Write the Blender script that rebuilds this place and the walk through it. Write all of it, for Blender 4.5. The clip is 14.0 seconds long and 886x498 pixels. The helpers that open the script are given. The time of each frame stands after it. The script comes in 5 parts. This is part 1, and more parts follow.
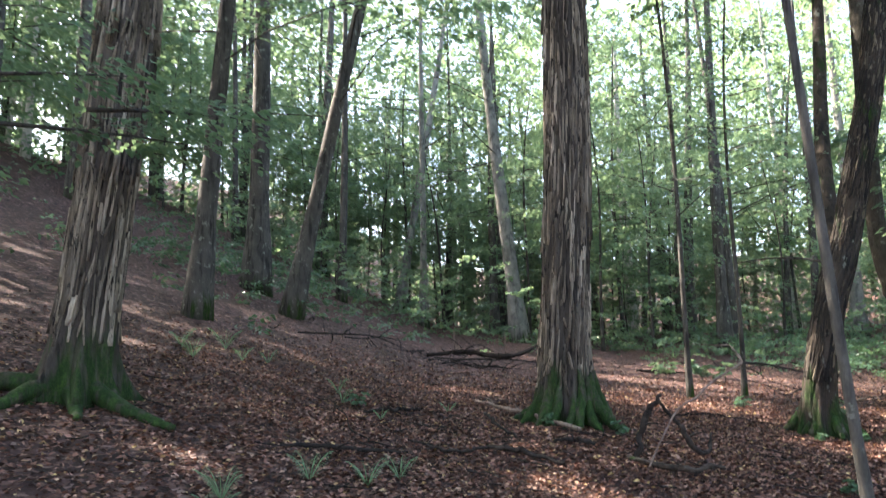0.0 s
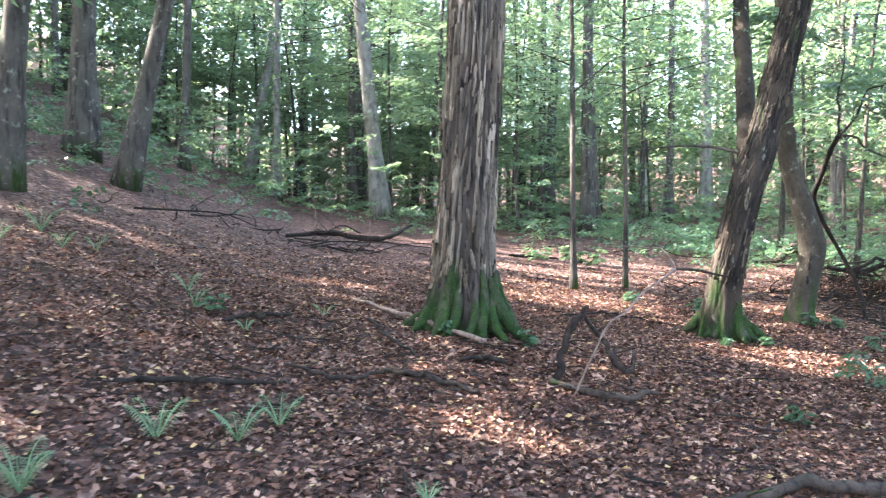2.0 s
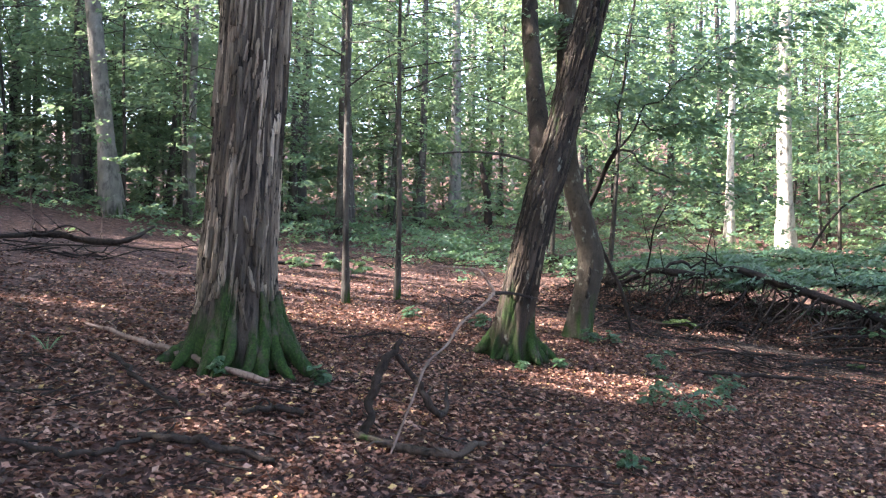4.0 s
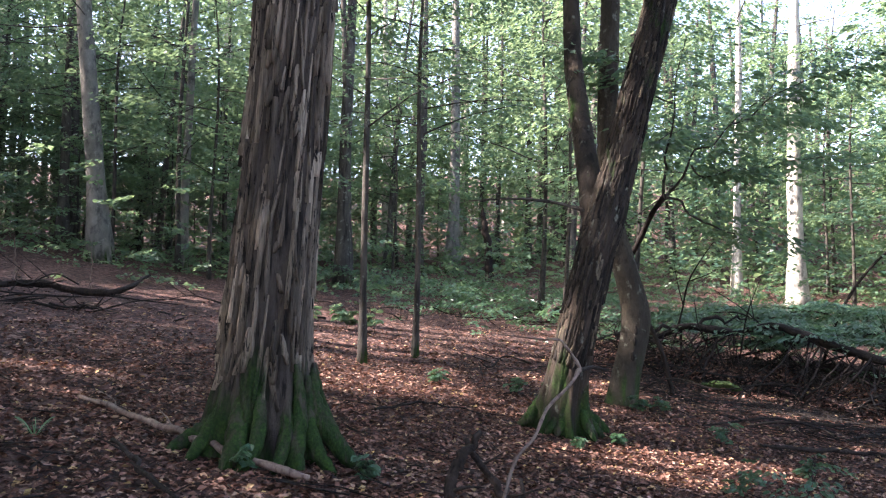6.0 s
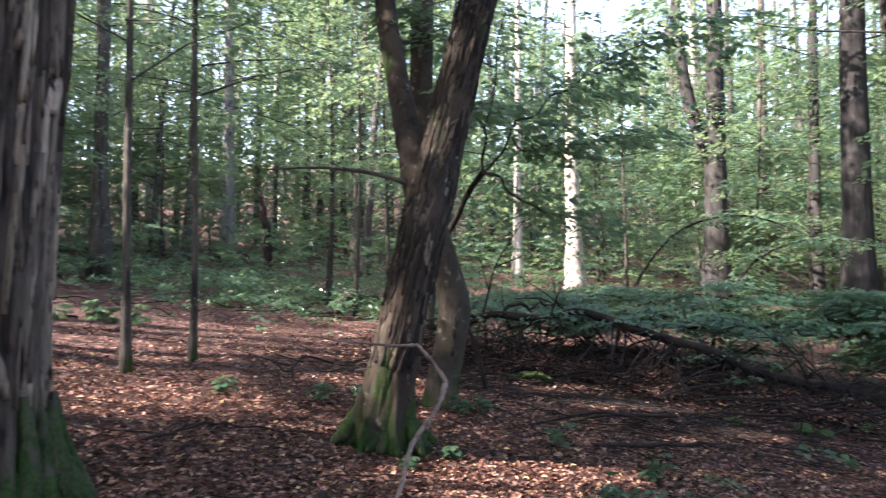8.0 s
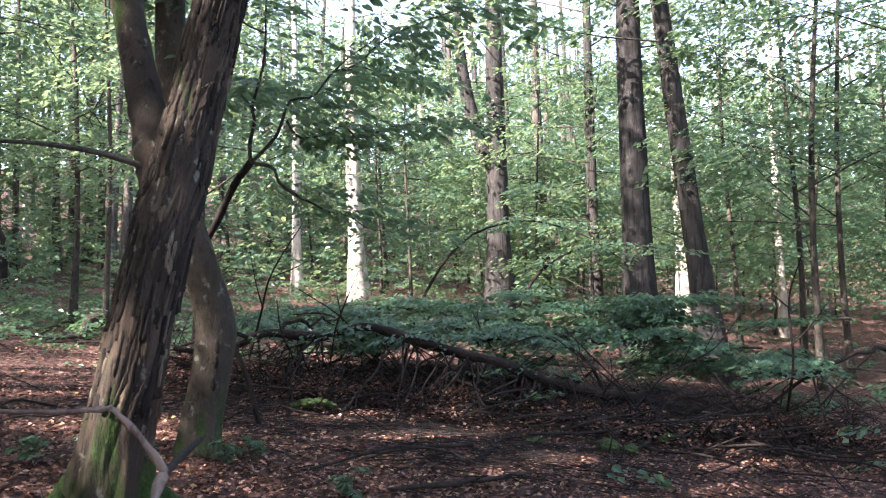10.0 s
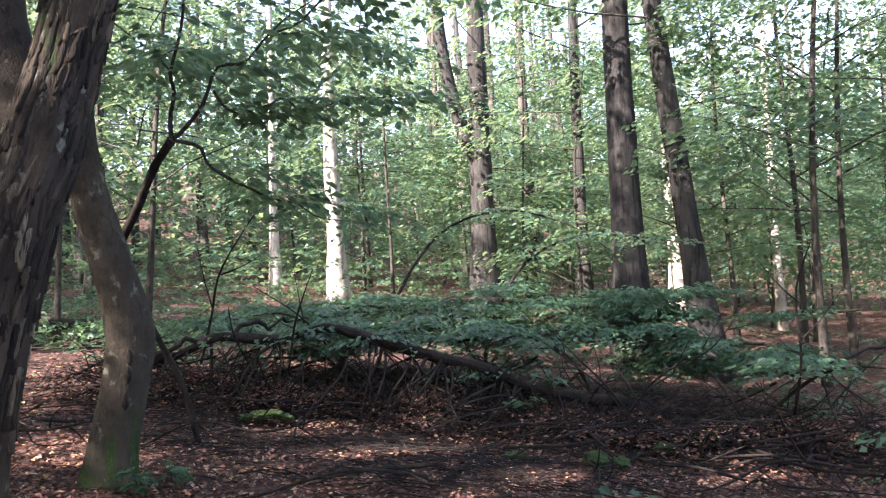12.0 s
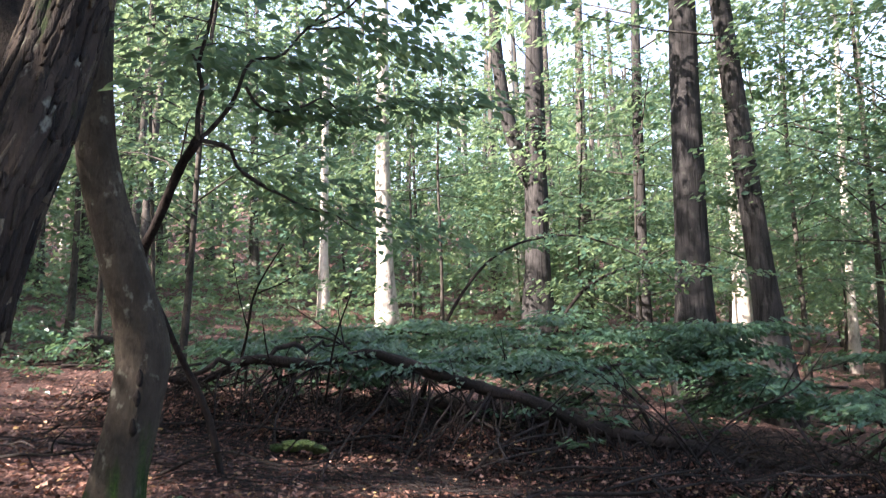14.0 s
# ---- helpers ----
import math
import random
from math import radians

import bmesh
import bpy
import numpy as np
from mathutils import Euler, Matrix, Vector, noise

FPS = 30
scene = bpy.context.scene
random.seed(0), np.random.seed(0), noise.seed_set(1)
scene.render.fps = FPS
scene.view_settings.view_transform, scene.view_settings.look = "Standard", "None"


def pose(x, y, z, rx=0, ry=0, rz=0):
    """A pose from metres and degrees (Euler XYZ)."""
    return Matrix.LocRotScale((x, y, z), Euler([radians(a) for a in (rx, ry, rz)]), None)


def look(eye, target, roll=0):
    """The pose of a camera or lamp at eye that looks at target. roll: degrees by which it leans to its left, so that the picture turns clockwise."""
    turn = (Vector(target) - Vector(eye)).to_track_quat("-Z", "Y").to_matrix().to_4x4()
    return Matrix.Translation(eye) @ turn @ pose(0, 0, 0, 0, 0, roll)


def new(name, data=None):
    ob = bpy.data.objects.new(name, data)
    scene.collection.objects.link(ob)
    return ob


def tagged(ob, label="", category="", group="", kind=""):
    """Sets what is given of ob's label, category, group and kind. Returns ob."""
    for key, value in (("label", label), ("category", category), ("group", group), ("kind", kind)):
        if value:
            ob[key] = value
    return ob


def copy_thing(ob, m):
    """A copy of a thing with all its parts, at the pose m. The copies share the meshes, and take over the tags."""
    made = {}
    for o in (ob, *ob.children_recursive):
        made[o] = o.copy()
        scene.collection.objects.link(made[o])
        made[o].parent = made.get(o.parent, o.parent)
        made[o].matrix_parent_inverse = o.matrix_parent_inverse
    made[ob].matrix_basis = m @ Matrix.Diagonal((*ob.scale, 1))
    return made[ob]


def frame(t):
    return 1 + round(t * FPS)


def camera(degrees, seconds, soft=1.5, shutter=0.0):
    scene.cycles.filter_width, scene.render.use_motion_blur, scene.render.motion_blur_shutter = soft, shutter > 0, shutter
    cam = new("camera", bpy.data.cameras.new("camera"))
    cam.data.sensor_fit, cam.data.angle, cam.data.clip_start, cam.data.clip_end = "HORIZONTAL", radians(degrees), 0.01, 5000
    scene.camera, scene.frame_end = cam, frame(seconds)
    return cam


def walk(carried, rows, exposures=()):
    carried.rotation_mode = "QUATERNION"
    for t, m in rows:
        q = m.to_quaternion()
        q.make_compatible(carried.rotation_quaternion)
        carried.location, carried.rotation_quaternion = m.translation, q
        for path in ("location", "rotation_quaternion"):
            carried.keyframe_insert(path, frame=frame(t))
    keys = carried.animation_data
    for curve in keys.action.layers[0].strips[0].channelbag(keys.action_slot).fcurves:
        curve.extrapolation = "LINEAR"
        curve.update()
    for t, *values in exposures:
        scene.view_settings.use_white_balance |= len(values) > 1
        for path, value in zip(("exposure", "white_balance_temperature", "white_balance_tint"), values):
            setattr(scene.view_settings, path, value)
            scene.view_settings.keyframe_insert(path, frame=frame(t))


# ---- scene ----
# The path: seconds, eye, target, roll
cam = camera(56.9, 14.0, soft=1.2, shutter=0.3)
PATH = [
    (0, (-0.068, -0.033, 1.493), (-0.043, 1.937, 1.839), -0.5),
    (0.5, (-0.193, 0.376, 1.64), (-0.112, 2.367, 1.82), -1.6),
    (1, (-0.229, 0.815, 1.689), (-0.068, 2.803, 1.847), -1.1),
    (1.5, (-0.257, 1.169, 1.732), (-0.004, 3.152, 1.761), -0.1),
    (2, (-0.351, 1.55, 1.812), (0.046, 3.51, 1.84), 0.3),
    (2.5, (-0.309, 1.95, 1.846), (0.214, 3.88, 1.876), 0.5),
    (3, (-0.299, 2.224, 1.893), (0.336, 4.121, 1.905), 0.6),
    (3.5, (-0.345, 2.546, 1.939), (0.565, 4.327, 1.953), 0.5),
    (3.7, (-0.362, 2.672, 1.95), (0.609, 4.42, 1.965), 0.5),
    (6, (-0.361, 3.974, 2.105), (0.656, 5.69, 2.247), 1.3),
    (6.5, (-0.21, 4.347, 2.013), (0.907, 6.001, 2.144), 1.2),
    (7, (-0.108, 4.815, 2.097), (1.106, 6.394, 2.27), 0.9),
    (7.5, (0.024, 5.095, 2.074), (1.315, 6.616, 2.22), 0.4),
    (8, (0.226, 5.293, 2.133), (1.674, 6.667, 2.253), -0.1),
    (8.5, (0.499, 5.563, 2.132), (2.139, 6.702, 2.239), -1.6),
    (9, (0.842, 5.73, 2.148), (2.566, 6.737, 2.249), -1.9),
    (9.2, (0.934, 5.886, 2.152), (2.67, 6.873, 2.272), -1.5),
    (11.5, (2.197, 6.304, 2.151), (3.984, 7.193, 2.275), -2.8),
    (12, (2.393, 6.4, 2.155), (4.161, 7.325, 2.289), -2.7),
    (12.5, (2.544, 6.43, 2.142), (4.287, 7.402, 2.279), -2.2),
    (13, (2.565, 6.43, 2.145), (4.29, 7.436, 2.266), -1.6),
    (13.5, (2.755, 6.472, 2.129), (4.452, 7.526, 2.238), -1.0),
    (14, (3.023, 6.721, 2.115), (4.723, 7.753, 2.327), -0.9),
]
walk(cam, [(t, look(eye, target, roll)) for t, eye, target, roll in PATH],
     exposures=[(0, 3.13, 7130, 17), (0.5, 3.84, 6880, 16), (1.0, 3.65, 6830, 16), (1.5, 4.17, 6780, 16), (2.0, 4.17, 6830, 17), (2.5, 3.64, 6830, 17), (3, 3.67, 6830, 17), (3.7, 3.47, 6880, 21), (6, 2.75, 6830, 25), (6.5, 3.2, 6830, 25), (7.0, 2.7, 6830, 25), (7.5, 3.05, 6880, 25), (8, 2.66, 6880, 26), (8.5, 2.68, 6880, 26), (9, 2.81, 6880, 26), (12.5, 2.9, 6930, 26), (13.5, 3.0, 6930, 26), (14, 2.65, 6930, 26)])

# ---- sky and sun ----
SUN_BEARING, SUN_HEIGHT = radians(-66), radians(38)   # bearing from +y towards +x
SUN = Vector((math.sin(SUN_BEARING) * math.cos(SUN_HEIGHT), math.cos(SUN_BEARING) * math.cos(SUN_HEIGHT), math.sin(SUN_HEIGHT)))
world = bpy.data.worlds.new("sky")
scene.world = world
world.use_nodes = True
wn = world.node_tree.nodes
sky = wn.new("ShaderNodeTexSky")
sky.sky_type, sky.sun_disc = "NISHITA", False
sky.sun_elevation, sky.sun_rotation = SUN_HEIGHT, SUN_BEARING
sky.air_density, sky.dust_density = 1.0, 2.0
wn["Background"].inputs["Strength"].default_value = 0.15
world.node_tree.links.new(sky.outputs["Color"], wn["Background"].inputs["Color"])
sun = new("sun", bpy.data.lights.new("sun", "SUN"))
sun.data.energy, sun.data.angle, sun.data.color = 5.0, radians(0.6), (1.0, 0.955, 0.88)
sun.matrix_world = look((0, 0, 40), Vector((0, 0, 40)) - SUN)

# ---- materials ----
def node_mat(name):
    m = bpy.data.materials.new(name)
    m.use_nodes = True
    nt = m.node_tree
    return m, nt, nt.nodes["Principled BSDF"]


def add(nt, kind, **values):
    n = nt.nodes.new(kind)
    for key, v in values.items():
        n.inputs[key].default_value = v
    return n


def ramp(nt, source, stops):
    r = nt.nodes.new("ShaderNodeValToRGB")
    els = r.color_ramp.elements
    while len(els) < len(stops):
        els.new(0.5)
    for e, (p, c) in zip(els, stops):
        e.position, e.color = p, (*c, 1)
    nt.links.new(source, r.inputs["Fac"])
    return r.outputs["Color"]


def mapped(nt, scale):
    co = nt.nodes.new("ShaderNodeTexCoord")
    mp = nt.nodes.new("ShaderNodeMapping")
    mp.inputs["Scale"].default_value = scale
    nt.links.new(co.outputs["Object"], mp.inputs["Vector"])
    return mp.outputs["Vector"]


def noise_tex(nt, vec, scale, detail=4.0, rough=0.6):
    n = add(nt, "ShaderNodeTexNoise", Scale=scale, Detail=detail, Roughness=rough)
    nt.links.new(vec, n.inputs["Vector"])
    return n.outputs["Fac"]


def mix(nt, fac, a, b, blend="MIX"):
    n = nt.nodes.new("ShaderNodeMix")
    n.data_type, n.blend_type = "RGBA", blend
    for s, v in (("Factor", fac), ("A", a), ("B", b)):
        sock = [i for i in n.inputs if i.name == s and (i.type == "VALUE" if s == "Factor" else i.type == "RGBA")][0]
        if isinstance(v, (int, float)):
            sock.default_value = v
        elif isinstance(v, tuple):
            sock.default_value = (*v, 1)
        else:
            nt.links.new(v, sock)
    return [o for o in n.outputs if o.type == "RGBA"][0]


def calc(nt, op, a, b=0.0, clamp=False):
    n = nt.nodes.new("ShaderNodeMath")
    n.operation, n.use_clamp = op, clamp
    for k, v in enumerate((a, b)):
        if isinstance(v, (int, float)):
            n.inputs[k].default_value = v
        else:
            nt.links.new(v, n.inputs[k])
    return n.outputs[0]


def bump(nt, bsdf, height, strength, distance):
    b = add(nt, "ShaderNodeBump", Strength=strength, Distance=distance)
    nt.links.new(height, b.inputs["Height"])
    nt.links.new(b.outputs["Normal"], bsdf.inputs["Normal"])


def bark_mat(name, plates, crack, plate_scale, streak, moss_height=0.0, moss_patch=0.0, lichen=0.0, strength=0.8):
    """Bark: plates (two colours) over cracks, drawn out along the trunk, with moss low down and in patches."""
    m, nt, bsdf = node_mat(name)
    v = mapped(nt, (1, 1, streak))
    ridges = noise_tex(nt, v, plate_scale, 5, 0.65)
    broad = noise_tex(nt, mapped(nt, (1, 1, 0.6)), 3.0, 3)
    fine = noise_tex(nt, mapped(nt, (1, 1, 0.35)), 90.0, 3)
    col = ramp(nt, broad, [(0.3, plates[0]), (0.68, plates[1])])
    col = mix(nt, 0.35, col, ramp(nt, fine, [(0.25, (0.25, 0.22, 0.2)), (0.75, (0.85, 0.8, 0.75))]), "OVERLAY")
    cr = ramp(nt, ridges, [(0.36, (0, 0, 0)), (0.5, (1, 1, 1))])
    col = mix(nt, cr, crack, col)
    if lichen:
        spots = ramp(nt, noise_tex(nt, mapped(nt, (1, 1, 0.8)), 9.0, 4), [(0.6, (0, 0, 0)), (0.68, (lichen, lichen, lichen))])
        col = mix(nt, spots, col, (0.34, 0.37, 0.3))
    if moss_height or moss_patch:
        co = nt.nodes.new("ShaderNodeTexCoord")
        sep = nt.nodes.new("ShaderNodeSeparateXYZ")
        nt.links.new(co.outputs["Object"], sep.inputs[0])
        wob = noise_tex(nt, mapped(nt, (1, 1, 0.25)), 6.0, 4)
        low = calc(nt, "SUBTRACT", calc(nt, "ADD", moss_height, calc(nt, "MULTIPLY", calc(nt, "SUBTRACT", wob, 0.5), 2.2)), sep.outputs["Z"])
        low = calc(nt, "MULTIPLY", low, 2.6 if moss_height else 0.0, True)
        patch = calc(nt, "MULTIPLY", calc(nt, "SUBTRACT", noise_tex(nt, mapped(nt, (1, 1, 0.5)), 4.0, 5), 0.72 - moss_patch), 14.0, True)
        mask = calc(nt, "MAXIMUM", low, patch if moss_patch else 0.0)
        tuft = noise_tex(nt, mapped(nt, (1, 1, 1)), 60.0, 4)
        tuft = calc(nt, "ADD", calc(nt, "MULTIPLY", tuft, 0.55), calc(nt, "MULTIPLY", noise_tex(nt, mapped(nt, (1, 1, 0.45)), 11.0, 3), 0.5))
        mask = calc(nt, "MULTIPLY", mask, ramp(nt, noise_tex(nt, mapped(nt, (1, 1, 0.2)), 14.0, 4), [(0.36, (0.25, 0.25, 0.25)), (0.5, (1, 1, 1))]))
        green = ramp(nt, tuft, [(0.3, (0.003, 0.008, 0.002)), (0.5, (0.012, 0.032, 0.006)), (0.66, (0.03, 0.066, 0.012)), (0.85, (0.065, 0.108, 0.024))])
        col = mix(nt, mask, col, green)
        ridges = calc(nt, "ADD", ridges, calc(nt, "MULTIPLY", tuft, 0.3))
    nt.links.new(col, bsdf.inputs["Base Color"])
    bsdf.inputs["Roughness"].default_value = 0.9
    bsdf.inputs["Specular IOR Level"].default_value = 0.25
    bump(nt, bsdf, calc(nt, "ADD", ridges, calc(nt, "MULTIPLY", fine, 0.25)), strength, 0.03)
    return m


def leaf_mat(name, stops, through_col, amount=0.45, rough=0.42, gloss=0.4):
    """Living leaves: every leaf its own tone, with light passing through."""
    m, nt, bsdf = node_mat(name)
    geo = nt.nodes.new("ShaderNodeNewGeometry")
    col = ramp(nt, geo.outputs["Random Per Island"], stops)
    veins = noise_tex(nt, mapped(nt, (1, 1, 1)), 120.0, 2)
    col = mix(nt, 0.25, col, ramp(nt, veins, [(0.3, (0.3, 0.3, 0.3)), (0.7, (0.75, 0.75, 0.7))]), "OVERLAY")
    nt.links.new(col, bsdf.inputs["Base Color"])
    bsdf.inputs["Roughness"].default_value = rough
    bsdf.inputs["Specular IOR Level"].default_value = gloss
    tr = nt.nodes.new("ShaderNodeBsdfTranslucent")
    nt.links.new(mix(nt, 0.6, col, through_col), tr.inputs["Color"])
    ms = nt.nodes.new("ShaderNodeMixShader")
    ms.inputs[0].default_value = amount
    nt.links.new(bsdf.outputs[0], ms.inputs[1])
    nt.links.new(tr.outputs[0], ms.inputs[2])
    nt.links.new(ms.outputs[0], nt.nodes["Material Output"].inputs["Surface"])
    return m


GREENS = [(0.0, (0.024, 0.078, 0.056)), (0.45, (0.042, 0.112, 0.078)), (0.8, (0.066, 0.14, 0.086)), (1.0, (0.13, 0.185, 0.08))]
mat_leaf = leaf_mat("beech_leaf", GREENS, (0.31, 0.43, 0.2), 0.5)
mat_leaf_low = leaf_mat("shade_leaf", [(0.0, (0.028, 0.08, 0.05)), (0.6, (0.052, 0.118, 0.072)), (1.0, (0.088, 0.155, 0.078))], (0.17, 0.3, 0.12), 0.36, 0.32)
mat_fern = leaf_mat("fern_frond", [(0.0, (0.1, 0.21, 0.11)), (1.0, (0.17, 0.29, 0.16))], (0.2, 0.34, 0.14), 0.35, 0.6)
mat_litter = leaf_mat("dead_leaf", [(0.0, (0.012, 0.007, 0.006)), (0.32, (0.042, 0.02, 0.015)), (0.58, (0.115, 0.055, 0.038)), (0.8, (0.215, 0.107, 0.078)),
                                    (0.94, (0.37, 0.23, 0.175)), (1.0, (0.44, 0.31, 0.13))], (0.24, 0.1, 0.06), 0.1, 0.6, 0.22)
mat_bark_shaggy = bark_mat("shaggy_bark", ((0.03, 0.025, 0.021), (0.09, 0.075, 0.062)), (0.01, 0.008, 0.007), 22.0, 0.13, moss_height=0.55, strength=1.0)
mat_bark_fork = bark_mat("scaly_bark", ((0.014, 0.0115, 0.0095), (0.055, 0.043, 0.032)), (0.01, 0.008, 0.007), 15.0, 0.24, moss_height=0.5, moss_patch=0.12, lichen=0.35)
mat_bark_smooth = bark_mat("smooth_grey_bark", ((0.026, 0.023, 0.018), (0.068, 0.06, 0.045)), (0.03, 0.026, 0.02), 24.0, 0.5, moss_height=0.42, moss_patch=0.06, lichen=0.3, strength=0.7)
mat_bark_far = bark_mat("forest_bark", ((0.038, 0.037, 0.033), (0.09, 0.084, 0.074)), (0.02, 0.018, 0.016), 10.0, 0.15, moss_height=0.25, lichen=0.4, strength=0.5)
# darkened bark: the shade on the oak and its neighbours is in the colour
mat_bark_shaded = bark_mat("shaded_trunk_bark", ((0.017, 0.0175, 0.0175), (0.045, 0.0445, 0.043)), (0.009, 0.009, 0.009), 16.0, 0.12, lichen=0.06, strength=0.8)
mat_bark_grey = bark_mat("grey_beech_bark", ((0.1, 0.102, 0.092), (0.21, 0.205, 0.185)), (0.06, 0.06, 0.054), 5.0, 0.5, moss_height=0.3, lichen=0.4, strength=0.25)
# pale beech bark; its near-white tone also carries sunlight on the bright trunks
mat_bark_pale_sunlit = bark_mat("pale_sunlit_beech_bark", ((0.3, 0.29, 0.26), (0.5, 0.48, 0.43)), (0.14, 0.13, 0.12), 5.0, 0.6, lichen=0.5, strength=0.2)
mat_bark_twig = bark_mat("twig_bark", ((0.03, 0.028, 0.024), (0.075, 0.07, 0.06)), (0.016, 0.015, 0.013), 25.0, 0.4, strength=0.4)
mat_dead_wood = bark_mat("dead_wood", ((0.009, 0.007, 0.006), (0.036, 0.027, 0.022)), (0.007, 0.0055, 0.005), 30.0, 0.5, moss_patch=0.03, strength=0.6)
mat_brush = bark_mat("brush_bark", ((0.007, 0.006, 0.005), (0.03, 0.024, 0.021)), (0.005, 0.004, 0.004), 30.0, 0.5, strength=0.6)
mat_scar = bark_mat("bark_scar", ((0.008, 0.007, 0.006), (0.02, 0.016, 0.013)), (0.005, 0.004, 0.004), 30.0, 0.5)
mat_pale_wood = bark_mat("bare_wood", ((0.11, 0.082, 0.068), (0.24, 0.185, 0.155)), (0.09, 0.06, 0.05), 26.0, 0.4, strength=0.5)
mat_root = bark_mat("mossy_root_bark", ((0.03, 0.024, 0.02), (0.08, 0.063, 0.052)), (0.012, 0.01, 0.008), 16.0, 0.4, moss_height=0.7, moss_patch=0.12, strength=0.8)
mat_old_log = bark_mat("old_log_bark", ((0.012, 0.009, 0.008), (0.045, 0.034, 0.028)), (0.008, 0.006, 0.005), 16.0, 0.6, moss_patch=0.04, strength=0.8)
mat_moss_log = bark_mat("mossy_log_bark", ((0.025, 0.019, 0.015), (0.07, 0.053, 0.042)), (0.015, 0.012, 0.01), 16.0, 0.6, moss_patch=0.13, strength=0.8)


def plate_mat(name, stops, moss_height, moss_patch=0.0):
    """Bark plates: each one its own grey-brown, fibrous along the trunk, mossy near the ground."""
    m, nt, bsdf = node_mat(name)
    geo = nt.nodes.new("ShaderNodeNewGeometry")
    col = ramp(nt, geo.outputs["Random Per Island"], stops)
    fibre = noise_tex(nt, mapped(nt, (1, 1, 0.06)), 130.0, 4)
    blot = noise_tex(nt, mapped(nt, (1, 1, 0.3)), 6.0, 5)
    col = mix(nt, 0.6, col, ramp(nt, fibre, [(0.3, (0.15, 0.14, 0.13)), (0.7, (0.85, 0.82, 0.8))]), "OVERLAY")
    col = mix(nt, 0.5, col, ramp(nt, blot, [(0.35, (0.12, 0.11, 0.1)), (0.65, (0.85, 0.83, 0.8))]), "OVERLAY")
    zone = noise_tex(nt, mapped(nt, (1, 1, 0.12)), 5.0, 4, 0.6)
    split = noise_tex(nt, mapped(nt, (1, 1, 0.16)), 34.0, 5, 0.7)
    col = mix(nt, ramp(nt, split, [(0.39, (0, 0, 0)), (0.445, (1, 1, 1))]), (0.012, 0.01, 0.009), col)
    col = mix(nt, 1.0, col, ramp(nt, zone, [(0.38, (0.42, 0.4, 0.37)), (0.5, (0.85, 0.83, 0.79)), (0.6, (1, 1, 0.98))]), "MULTIPLY")
    co = nt.nodes.new("ShaderNodeTexCoord")
    sep = nt.nodes.new("ShaderNodeSeparateXYZ")
    nt.links.new(co.outputs["Object"], sep.inputs[0])
    wob = noise_tex(nt, mapped(nt, (1, 1, 0.25)), 6.0, 4)
    low = calc(nt, "MULTIPLY", calc(nt, "SUBTRACT", calc(nt, "ADD", moss_height, calc(nt, "MULTIPLY", calc(nt, "SUBTRACT", wob, 0.5), 2.2)), sep.outputs["Z"]), 4.0, True)
    mask = low
    if moss_patch:
        mask = calc(nt, "MAXIMUM", low, calc(nt, "MULTIPLY", calc(nt, "SUBTRACT", noise_tex(nt, mapped(nt, (1, 1, 0.5)), 4.0, 5), 0.72 - moss_patch), 10.0, True))
    tuft = noise_tex(nt, mapped(nt, (1, 1, 1)), 60.0, 4)
    col = mix(nt, mask, col, ramp(nt, tuft, [(0.3, (0.003, 0.008, 0.002)), (0.5, (0.012, 0.032, 0.006)), (0.66, (0.03, 0.066, 0.012)), (0.85, (0.065, 0.108, 0.024))]))
    nt.links.new(col, bsdf.inputs["Base Color"])
    bsdf.inputs["Roughness"].default_value = 0.85
    bsdf.inputs["Specular IOR Level"].default_value = 0.3
    bump(nt, bsdf, calc(nt, "ADD", calc(nt, "ADD", fibre, calc(nt, "MULTIPLY", split, 1.5)), calc(nt, "MULTIPLY", blot, 0.6)), 0.9, 0.018)
    return m


mat_plates = plate_mat("bark_plates", [(0.0, (0.07, 0.058, 0.046)), (0.35, (0.16, 0.135, 0.108)), (0.7, (0.27, 0.23, 0.185)), (1.0, (0.43, 0.37, 0.3))], 0.4)
mat_flakes = plate_mat("bark_flakes", [(0.0, (0.011, 0.009, 0.0075)), (0.55, (0.028, 0.023, 0.018)), (0.84, (0.07, 0.058, 0.043)), (1.0, (0.17, 0.15, 0.108))], 0.5, 0.1)


def moss_mat():
    m, nt, bsdf = node_mat("moss")
    t = noise_tex(nt, mapped(nt, (1, 1, 1)), 70.0, 5)
    col = ramp(nt, t, [(0.3, (0.01, 0.024, 0.006)), (0.55, (0.038, 0.075, 0.016)), (0.75, (0.1, 0.145, 0.035))])
    nt.links.new(col, bsdf.inputs["Base Color"])
    bsdf.inputs["Roughness"].default_value = 1.0
    bump(nt, bsdf, t, 1.0, 0.03)
    return m


